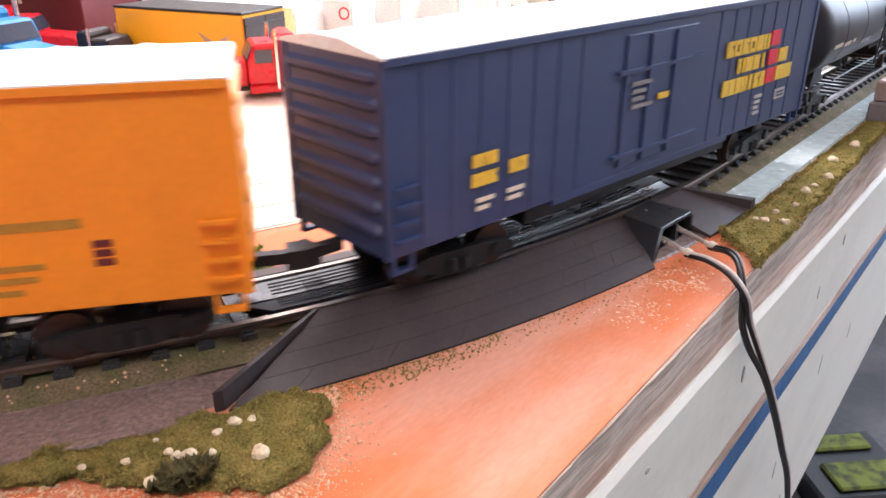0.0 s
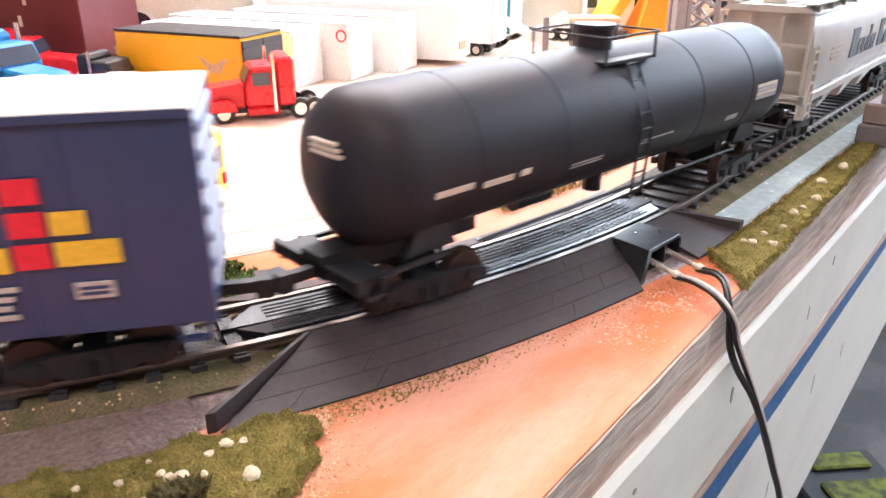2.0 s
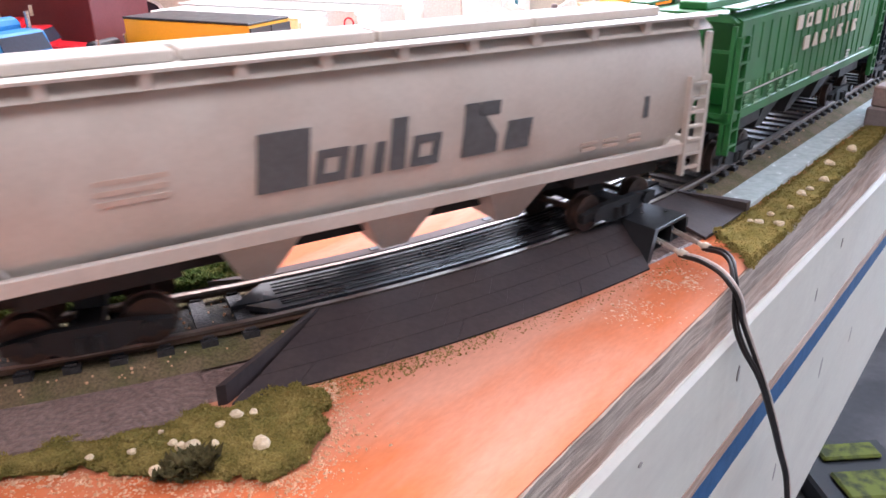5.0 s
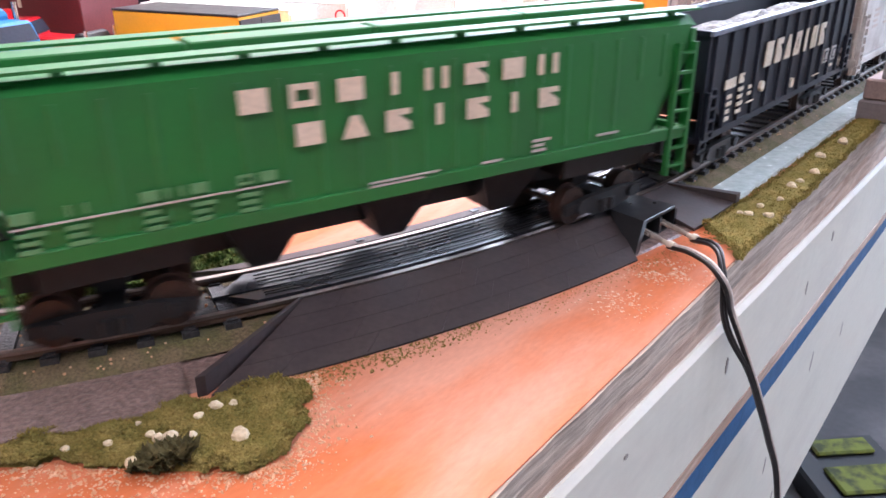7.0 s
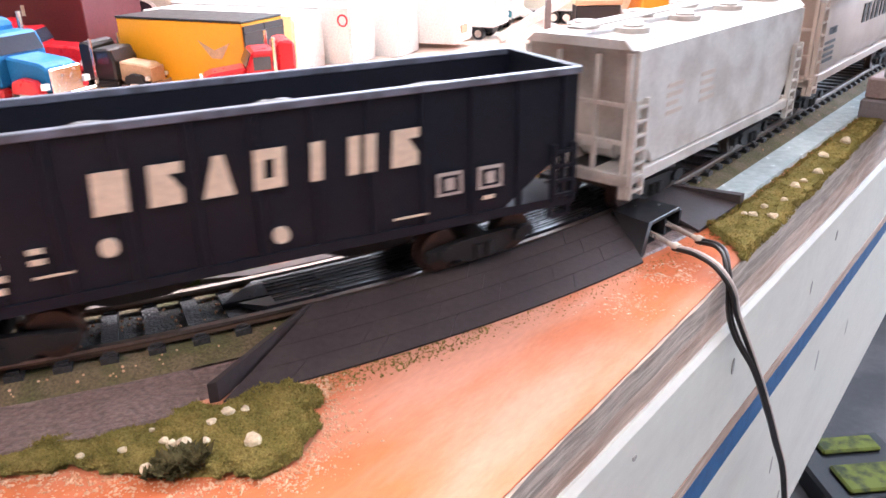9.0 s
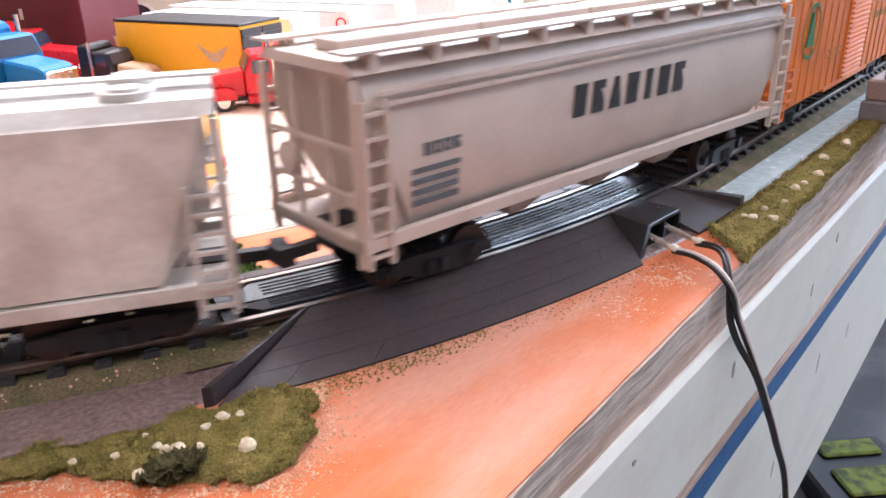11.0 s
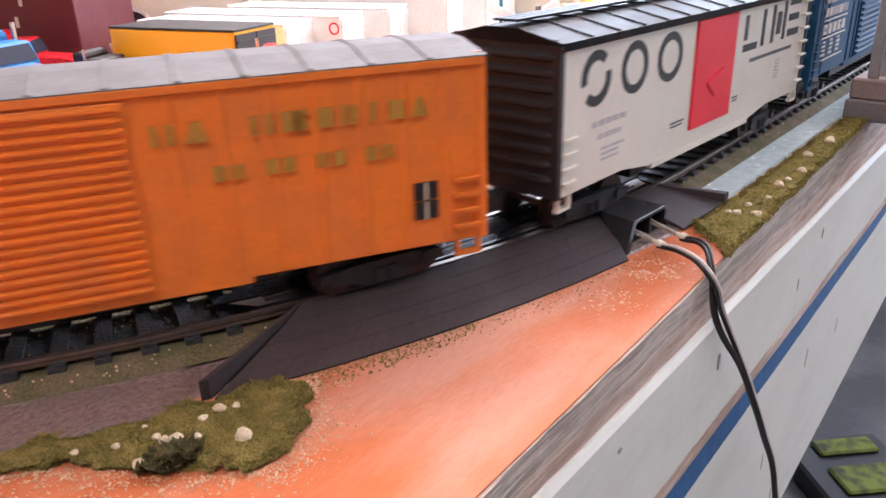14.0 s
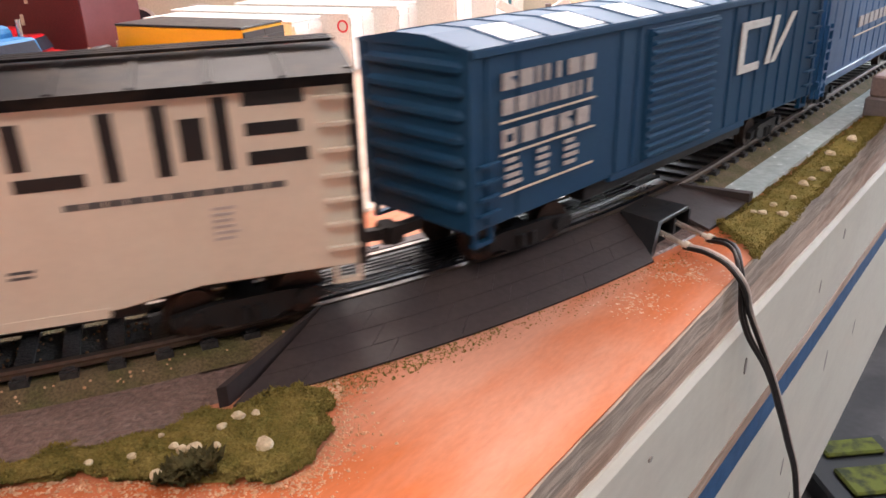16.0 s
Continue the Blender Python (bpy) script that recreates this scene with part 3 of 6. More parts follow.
def make_truck(car, x):
    bm = bmesh.new()
    box(bm, -0.0025, 0.0025, -0.0115, 0.0115, 0.0030, 0.0066)
    box(bm, -0.0030, 0.0030, -0.0040, 0.0040, 0.0066, 0.0112)
    tr = part("truck", bm, UNDER, car)
    tr.matrix_basis = pose(x, 0, 0)
    for y in (-1, 1):
        bm = bmesh.new()
        upright(bm, [(-0.0150, 0.0035), (-0.0150, 0.0058), (-0.0065, 0.0068), (0.0065, 0.0068), (0.0150, 0.0058), (0.0150, 0.0035), (0.0105, 0.0040), (0.0045, 0.0014), (-0.0045, 0.0014), (-0.0105, 0.0040)], y * 0.0118 - 0.0009, y * 0.0118 + 0.0009)
        for xx in (-0.0105, 0.0105):
            cyl(bm, (xx, y * 0.0120, 0.0048), (xx, y * 0.0136, 0.0048), 0.0017, seg=8)
        for xx in (-0.0016, 0.0016):
            cyl(bm, (xx, y * 0.0128, 0.0020), (xx, y * 0.0128, 0.0052), 0.0011, seg=8)
        part("sideframe", bm, UNDER, tr)
    sets = []
    for xx in (-0.0105, 0.0105):
        bm = bmesh.new()
        cyl(bm, (0, -0.0100, 0), (0, 0.0100, 0), 0.0009, seg=8)
        for y in (-1, 1):
            cyl(bm, (0, y * 0.0079, 0), (0, y * 0.0102, 0), 0.0048, seg=20)
            cyl(bm, (0, y * 0.0074, 0), (0, y * 0.0080, 0), 0.0055, seg=20)
            for k in range(3):
                a = k * 2.094
                box(bm, math.cos(a) * 0.0028 - 0.0006, math.cos(a) * 0.0028 + 0.0006, y * 0.0102 - 0.0002, y * 0.0102 + 0.0002, math.sin(a) * 0.0028 - 0.0006, math.sin(a) * 0.0028 + 0.0006)
        ws = part("wheelset", bm, RUST, tr, "worn rusty steel wheels on an axle", smooth=True)
        ws.matrix_basis = pose(xx, 0, 0.0048)
        sets.append((ws, xx))
    return tr, sets


def make_coupler(car, x, d):
    bm = bmesh.new()
    box(bm, min(x, x + d * 0.008), max(x, x + d * 0.008), -0.0012, 0.0012, 0.0045, 0.0070)
    upright(bm, [(x + d * 0.007, 0.0038), (x + d * 0.0105, 0.0038), (x + d * 0.0115, 0.0055), (x + d * 0.0105, 0.0080), (x + d * 0.007, 0.0080)], -0.0028, 0.0026)
    part("coupler", bm, UNDER, car)


def start_car(name, u0, u1, label):
    """An empty car whose ends lie at u0 and u1 along the train, with its trucks, couplers and underframe."""
    half = (u1 - u0) / 2
    car = thing(name, pose(0, 0, RAILZ), label, "freight car", "freight cars of the train")
    a = half - 0.0255
    trucks, sets = [], []
    for x in (-a, a):
        tr, ss = make_truck(car, x)
        trucks.append((tr, x))
        sets += ss
    for d in (-1, 1):
        make_coupler(car, d * half, d)
    CARS.append((car, (u0 + u1) / 2, a, trucks, sets))
    return car, half


def ladder(car, x, z0, z1, material, rungs=4, width=0.0058, y=-W, stiles=True, label=""):
    bm = bmesh.new()
    d = math.copysign(1, y)
    ya, yb = sorted((y + d * 0.0005, y + d * 0.0017))
    for i in range(rungs):
        z = z0 + (z1 - z0) * (i + 0.5) / rungs
        box(bm, x - width / 2, x + width / 2, ya, yb, z - 0.00035, z + 0.00035)
        if not stiles:
            for xx in (x - width / 2, x + width / 2):
                box(bm, xx - 0.0003, xx + 0.0003, min(y, ya), max(y, yb), z - 0.0003, z + 0.0003)
    if stiles:
        for xx in (x - width / 2, x + width / 2):
            box(bm, xx - 0.0005, xx + 0.0005, min(y, ya), max(y, yb), z0, z1)
    return part("ladder", bm, material, car, label)


def step(car, x, material, d=1, y=-W, z0=0.0036, z1=SILL):
    bm = bmesh.new()
    box(bm, x - 0.0030, x - 0.0021, y, y + 0.0012, z0, z1 + 0.0006)
    box(bm, x + 0.0021, x + 0.0030, y, y + 0.0012, z0, z1 + 0.0006)
    box(bm, x - 0.0030, x + 0.0030, y, y + 0.0016, z0 - 0.0007, z0 + 0.0002)
    part("stirrup_step", bm, material, car)


def mark(car, x0, x1, z0, z1, material, y=-W, slant=0.0):
    """A painted block, a hair proud of the side."""
    bm = bmesh.new()
    upright(bm, [(x0, z0), (x1, z0), (x1 + slant, z1), (x0 + slant, z1)], y - 0.00012, y + 0.0003)
    return part("marking", bm, material, car)


def ring(car, x, z, rx, rz, t, material, y=-W):
    bm = bmesh.new()
    n = 28
    for i in range(n):
        a, b = 2 * math.pi * i / n, 2 * math.pi * (i + 1) / n
        upright(bm, [(x + rx * math.cos(a), z + rz * math.sin(a)), (x + rx * math.cos(b), z + rz * math.sin(b)),
                     (x + (rx - t) * math.cos(b), z + (rz - t) * math.sin(b)), (x + (rx - t) * math.cos(a), z + (rz - t) * math.sin(a))], y - 0.00012, y + 0.0003)
    return part("marking", bm, material, car)


def blocks(car, x0, x1, z0, z1, n, material, gap=0.28, y=-W, slant=0.0):
    """A word as a row of plain blocks."""
    w = (x1 - x0) / n
    for i in range(n):
        mark(car, x0 + w * i, x0 + w * (i + 1 - gap), z0, z1, material, y, slant)


def word(car, x0, x1, z0, z1, code, material, y=-W, gap=0.3, slant=0.0):
    """A name as a row of plain shapes: b block, f frame, i bar, t wedge, u pair of bars, c low block."""
    w = (x1 - x0) / len(code)
    t = (z1 - z0) * 0.26
    for i, k in enumerate(code):
        a, b = x0 + w * i, x0 + w * (i + 1 - gap)
        m = (a + b) / 2
        shapes = {"b": [[(a, z0), (b, z0), (b, z1), (a, z1)]],
                  "c": [[(a, z0), (b, z0), (b, z0 + t * 1.3), (a + t, z1), (a, z1)], [(a + t * 1.2, z1 - t), (b, z1 - t), (b, z1), (a + t * 1.2, z1)]],
                  "i": [[(m - t * 0.6, z0), (m + t * 0.6, z0), (m + t * 0.6, z1), (m - t * 0.6, z1)]],
                  "t": [[(a, z0), (b, z0), (b - (b - a) * 0.34, z1), (a + (b - a) * 0.34, z1)]],
                  "u": [[(a, z0), (a + t * 1.2, z0), (a + t * 1.2, z1), (a, z1)], [(b - t * 1.2, z0), (b, z0), (b, z1), (b - t * 1.2, z1)]],
                  "f": [[(a, z0), (a + t, z0), (a + t, z1), (a, z1)], [(b - t, z0), (b, z0), (b, z1), (b - t, z1)], [(a + t, z0), (b - t, z0), (b - t, z0 + t), (a + t, z0 + t)], [(a + t, z1 - t), (b - t, z1 - t), (b - t, z1), (a + t, z1)]]}
        if k == " ":
            continue
        bm = bmesh.new()
        for poly in shapes[k]:
            upright(bm, [(x + slant * (z - z0) / (z1 - z0), z) for x, z in poly], y - 0.00012, y + 0.0003)
        part("marking", bm, material, car)


def lines(car, x0, x1, z0, z1, n, material, y=-W):
    """Small unreadable print as thin bars of uneven length."""
    for i in range(n):
        z = z1 - (z1 - z0) * (i + 0.5) / n
        h = (z1 - z0) / n * 0.25
        mark(car, x0, x0 + (x1 - x0) * random.uniform(0.6, 1.0), z - h, z + h, material, y)


def boxcar(name, u0, u1, label, paint, roof_mat, rib=0.0005, end_mat=None, sill=SILL, eave=EAVE, rise=0.0028, ribs=(), door=None, corrugations=7, roof_panels=12, rung_mat=None, ladders=(1, 1), roofwalk=False, steps=None, arch=False, eave_cap=True):
    car, h = start_car(name, u0, u1, label)
    end_mat = end_mat or paint
    rung_mat = rung_mat or paint
    # body: side walls with the bottom edge stepped up over the trucks
    for y in (-1, 1):
        bm = bmesh.new()
        ya, yb = sorted((y * W, y * (W - 0.0012)))
        low = sill - (0.0024 if arch else 0.0)
        upright(bm, [(-h, sill), (-h + 0.034, sill), (-h + 0.050, low), (h - 0.050, low), (h - 0.034, sill), (h, sill), (h, eave), (-h, eave)], ya, yb)
        part("side_wall", bm, paint, car, bevel=0.00025)
        quick("side_sill", paint, car, (-h + 0.052, h - 0.052, *sorted((y * (W - 0.0014), y * (W + 0.0002))), low - 0.0012, low + 0.0008))
        if eave_cap:
            quick("eave_rail", paint, car, (-h, h, *sorted((y * (W - 0.0002), y * (W + 0.0009))), eave - 0.0014, eave + 0.0004), bevel=0.0002)
    for d in (-1, 1):
        bm = bmesh.new()
        box(bm, *sorted((d * h, d * (h - 0.0012))), -W + 0.0013, W - 0.0013, sill, eave + rise * 0.4)
        e = part("end_wall", bm, end_mat, car)
        for k in range(corrugations):
            z = sill + 0.003 + (eave - sill - 0.004) * (k + 0.5) / corrugations
            bm = bmesh.new()
            hz = (eave - sill) / corrugations * 0.30
            loft(bm, [[(d * (h - 0.0002), yy * W, z + q) for q in (-hz * f, hz * f)] + [(d * (h + 0.0011 * f), yy * W, z + q) for q in (hz * 0.35 * f, -hz * 0.35 * f)] for yy, f in ((-0.93, 0.25), (-0.82, 1), (0.82, 1), (0.93, 0.25))])
            part("end_rib", bm, end_mat, e)
        for y in (-1, 1):
            quick("corner_post", end_mat, car, (*sorted((d * (h - 0.0016), d * (h + 0.0004))), *sorted((y * (W - 0.0016), y * (W + 0.0004))), sill, eave))
    # roof
    bm = bmesh.new()
    prism(bm, [(-W - 0.0008, eave), (W + 0.0008, eave), (W + 0.0008, eave + 0.0006), (W * 0.3, eave + rise), (-W * 0.3, eave + rise), (-W - 0.0008, eave + 0.0006)], -h - 0.0004, h + 0.0004)
    roof = part("roof", bm, roof_mat, car)
    for k in range(1, roof_panels):
        x = -h + 2 * h * k / roof_panels
        bm = bmesh.new()
        loft(bm, [[(x - 0.0006, y, z), (x + 0.0006, y, z), (x + 0.0004, y, z + 0.0004), (x - 0.0004, y, z + 0.0004)] for y, z in ((-W - 0.0006, eave + 0.0006), (-W * 0.3, eave + rise - 0.0001), (W * 0.3, eave + rise - 0.0001), (W + 0.0006, eave + 0.0006))])
        part("roof_rib", bm, roof_mat, roof)
    if roofwalk:
        quick("roof_walk", roof_mat, roof, *[(-h + 0.001, h - 0.001, y - 0.0011, y + 0.0011, eave + rise + 0.0012, eave + rise + 0.0018) for y in (-0.0026, 0, 0.0026)])
    for x, w in ribs:
        for y in (-1, 1):
            bm = bmesh.new()
            ya = y * W
            loft(bm, [[(x - w / 2, ya, z), (x - w / 4, ya + y * rib, z), (x + w / 4, ya + y * rib, z), (x + w / 2, ya, z)] for z in (sill + 0.001, eave - 0.0016)])
            part("side_rib", bm, paint, car)
    # underframe; its wide middle box is deepened to stand for the shade below
    quick("underframe", UNDER, car, (-h + 0.003, h - 0.003, -0.0035, 0.0035, 0.0050, sill + 0.0006), (-h + 0.046, h - 0.046, -0.0135, 0.0135, 0.0010, sill + 0.001),
          (-0.018, -0.004, -0.0105, -0.004, -0.0016, 0.0010), (0.006, 0.020, -0.009, 0.009, -0.0012, 0.0010), bevel=0.0003)
    for d in (-1, 1):
        for y in (-1, 1):
            if ladders[0 if d < 0 else 1] or y > 0:
                ladder(car, d * (h - 0.0046), sill + 0.002, sill + (0.017 if ladders[0 if d < 0 else 1] == 1 else eave - sill - 0.001), rung_mat, 4 if ladders[0 if d < 0 else 1] == 1 else 7, y=y * W, stiles=False)
            step(car, d * (h - 0.0040), steps or paint, y=y * W - (0.0012 if y > 0 else 0.0), z0=sill - 0.0032, z1=sill)
    return car, h


def door_panel(car, x0, x1, z0, z1, material, horizontal=0, vertical=(), proud=0.0010, rods=0, y=-W):
    d = quick("door", material, car, (x0, x1, y - proud, y + 0.0002, z0, z1), bevel=0.0002)
    for k in range(horizontal):
        z = z0 + (z1 - z0) * (k + 0.5) / horizontal
        hz = (z1 - z0) / horizontal * 0.30
        bm = bmesh.new()
        loft(bm, [[(x, y - proud, z - hz), (x, y - proud - 0.0010, z - hz * 0.4), (x, y - proud - 0.0010, z + hz * 0.4), (x, y - proud, z + hz)] for x in (x0 + 0.0008, x1 - 0.0008)])
        part("door_rib", bm, material, d)
    for x in vertical:
        quick("door_post", material, d, (x - 0.0007, x + 0.0007, y - proud - 0.0007, y - proud, z0 + 0.0006, z1 - 0.0006))
    for k in range(rods):
        x = x0 + (x1 - x0) * (k + 0.5) / rods
        bm = bmesh.new()
        cyl(bm, (x, y - proud - 0.0010, z0 - 0.001), (x, y - proud - 0.0010, z1), 0.00045, seg=6)
        box(bm, x - 0.0028, x + 0.0028, y - proud - 0.0014, y - proud - 0.0004, z0 + 0.010, z0 + 0.0108)
        part("lock_rod", bm, material, d)
    return d


def hopper(name, u0, u1, label, paint, section, bays=3, open_end=0.020, ribs=0, rib_mat=None, frame_mat=None, hatch="trough", lift=0.0016, smooth=False, sill_z=0.0075, cut_z=0.027, foot=None, inset=0.0):
    """A covered hopper: a skin of the given (y, z) section whose lower ends slope in, end frames, ladders, roof hatch and outlet bays."""
    car, h = start_car(name, u0, u1, label)
    frame_mat = frame_mat or paint
    foot = sill_z - 0.006 if foot is None else foot
    top = max(z for y, z in section)
    # a ring of points where the ends begin to slope
    full = []
    for (y0, z0), (y1, z1) in zip(section, section[1:] + section[:1]):
        full.append((y0, z0))
        if (z0 - cut_z) * (z1 - cut_z) < 0:
            full.append((y0 + (y1 - y0) * (cut_z - z0) / (z1 - z0), cut_z))
    section = full

    def reach(z):
        if z >= cut_z:
            return h - 0.0028
        return h - 0.0028 - open_end * (cut_z - z) / (cut_z - sill_z)
    bm = bmesh.new()
    loft(bm, [[(-reach(z), y, z) for y, z in section], [(reach(z), y, z) for y, z in section]])
    bmesh.ops.triangulate(bm, faces=[f for f in bm.faces if len(f.verts) > 4])
    part("body", bm, paint, car, smooth=smooth)
    half = max(y for y, z in section)
    for y in (-1, 1):
        quick("side_sill", frame_mat, car, (-h, h, *sorted((y * (half - 0.0010), y * (half + 0.0008))), sill_z - 0.0022, sill_z + 0.0010), bevel=0.0002)
        if ribs:
            for k in range(ribs):
                x = -h + 0.012 + (2 * h - 0.024) * k / (ribs - 1)
                bm = bmesh.new()
                z0 = sill_z + (0.002 if abs(x) < h - 0.024 else cut_z - sill_z - 0.004)
                ya = y * half
                loft(bm, [[(x - 0.0007, ya, z), (x - 0.0003, ya + y * 0.0003, z), (x + 0.0003, ya + y * 0.0003, z), (x + 0.0007, ya, z)] for z in (z0, top - 0.0035)])
                part("side_rib", bm, paint, car)
    for d in (-1, 1):
        for y in (-1, 1):
            bm = bmesh.new()
            yy = y * (half - 0.0006)
            box(bm, *sorted((d * (h - 0.0014), d * h)), *sorted((yy, yy - y * 0.0013)), foot, top - 0.003)
            part("end_post", bm, frame_mat, car)
            ladder(car, d * (h - 0.0042), foot, min(top - 0.004, cut_z + 0.004), frame_mat, 7, 0.0060, y=y * (half - 0.0004))
            bm = bmesh.new()
            cyl(bm, (d * (h - 0.012), y * (half - 0.002), sill_z), (d * (h - 0.003), y * (half - 0.002), cut_z), 0.0005, seg=6)
            part("brace", bm, frame_mat, car)
        quick("end_platform", frame_mat, car, (*sorted((d * h, d * (h - 0.024))), -half + 0.001, half - 0.001, sill_z - 0.0018, sill_z - 0.0008), (*sorted((d * h, d * (h - 0.0016))), -half, half, sill_z - 0.0025, sill_z + 0.0006))
        bm = bmesh.new()
        for y in (-0.006, 0.006):
            box(bm, *sorted((d * (h - 0.001), d * (h - 0.002))), y - 0.0006, y + 0.0006, sill_z, top - 0.004)
        for z in (sill_z + 0.009, sill_z + 0.019):
            box(bm, *sorted((d * (h - 0.0006), d * (h - 0.0014))), -half + 0.002, half - 0.002, z - 0.0005, z + 0.0005)
        part("end_rail", bm, frame_mat, car)
        bm = bmesh.new()
        cyl(bm, (d * (h - 0.014), -0.006, 0.011), (d * (h - 0.014), 0.004, 0.011), 0.0032, seg=10)
        part("brake_tank", bm, frame_mat, car)
        bm = bmesh.new()
        cyl(bm, (d * (h - 0.0008), 0.0085, 0.024), (d * (h + 0.0004), 0.0085, 0.024), 0.0036, seg=14)
        part("brake_wheel", bm, frame_mat, car)
    # roof: edge rails on posts, or a low trough
    bm = bmesh.new()
    prism(bm, [(-half * 0.96, top - 0.0022), (half * 0.96, top - 0.0022), (half * 0.80, top + 0.0002), (-half * 0.80, top + 0.0002)], -h + 0.0004, h - 0.0004)
    roof = part("roof", bm, paint, car)
    if hatch == "trough":
        for y in (-1, 1):
            quick("running_board", frame_mat, roof, (-h - 0.0006, h + 0.0006, *sorted((y * half * 0.98, y * half * 0.66)), top + lift, top + lift + 0.0006))
            for k in range(11):
                x = -h + 0.006 + (2 * h - 0.012) * k / 10
                quick("board_bracket", frame_mat, roof, (x - 0.001, x + 0.001, *sorted((y * (half * 0.95 - inset), y * half * 0.7)), top - 0.002, top + lift))
        quick("hatch_cover", paint, roof, *[(-h + 0.006 + (2 * h - 0.012) * k / 4 + 0.0006, -h + 0.006 + (2 * h - 0.012) * (k + 1) / 4 - 0.0006, -0.0045, 0.0045, top + 0.0002, top + 0.0026) for k in range(4)], bevel=0.0003)
    else:
        for k in range(hatch):
            for y in (-0.0075, 0.0075):
                x = -h + 2 * h * (k + 0.5) / hatch
                bm = bmesh.new()
                cyl(bm, (x, y, top), (x, y, top + 0.0016), 0.0046, seg=18)
                cyl(bm, (x, y, top + 0.0016), (x, y, top + 0.0022), 0.0030, seg=14)
                part("hatch", bm, paint, roof)
        for y in (0,):
            quick("running_board", frame_mat, roof, (-h - 0.001, h + 0.001, -0.0024, 0.0024, top + 0.0022, top + 0.0027))
    # outlet bays
    for k in range(bays):
        a, b = -h + 0.040, h - 0.040
        x = a + (b - a) * (k + 0.5) / bays
        w = (b - a) / bays * 0.34
        bm = bmesh.new()
        loft(bm, [[(x - w, -half * 0.86, sill_z), (x + w, -half * 0.86, sill_z), (x + w, half * 0.86, sill_z), (x - w, half * 0.86, sill_z)],
                  [(x - w * 0.3, -half * 0.5, 0.0012), (x + w * 0.3, -half * 0.5, 0.0012), (x + w * 0.3, half * 0.5, 0.0012), (x - w * 0.3, half * 0.5, 0.0012)]])
        part("outlet_bay", bm, UNDER if paint is NPGREEN or paint is MIDBLUE else paint, car)
    # underframe; sill widened and plates added over the trucks to shade the gaps
    quick("underframe", UNDER, car, (-h + 0.002, h - 0.002, -0.0040, 0.0040, 0.0045, sill_z - 0.0004), *[(*sorted((d * (h - 0.012), d * (h - 0.040))), -half * 0.80, half * 0.80, 0.0078, sill_z - 0.0010) for d in (-1, 1) if sill_z > 0.0095])
    return car, h, half, top


def round_section(half, z0, z1, flat):
    """Sides that bulge: narrow at the bottom, upright in the middle, round to the roof."""
    pts = [(half * 0.80, z0), (half * 0.965, z0 + 0.006), (half, z0 + 0.015), (half * 0.995, z1 - 0.014), (half * 0.95, z1 - 0.008), (half * 0.84, z1 - 0.003), (flat, z1)]
    return [(-y, z) for y, z in pts] + [(y, z) for y, z in pts[::-1]]


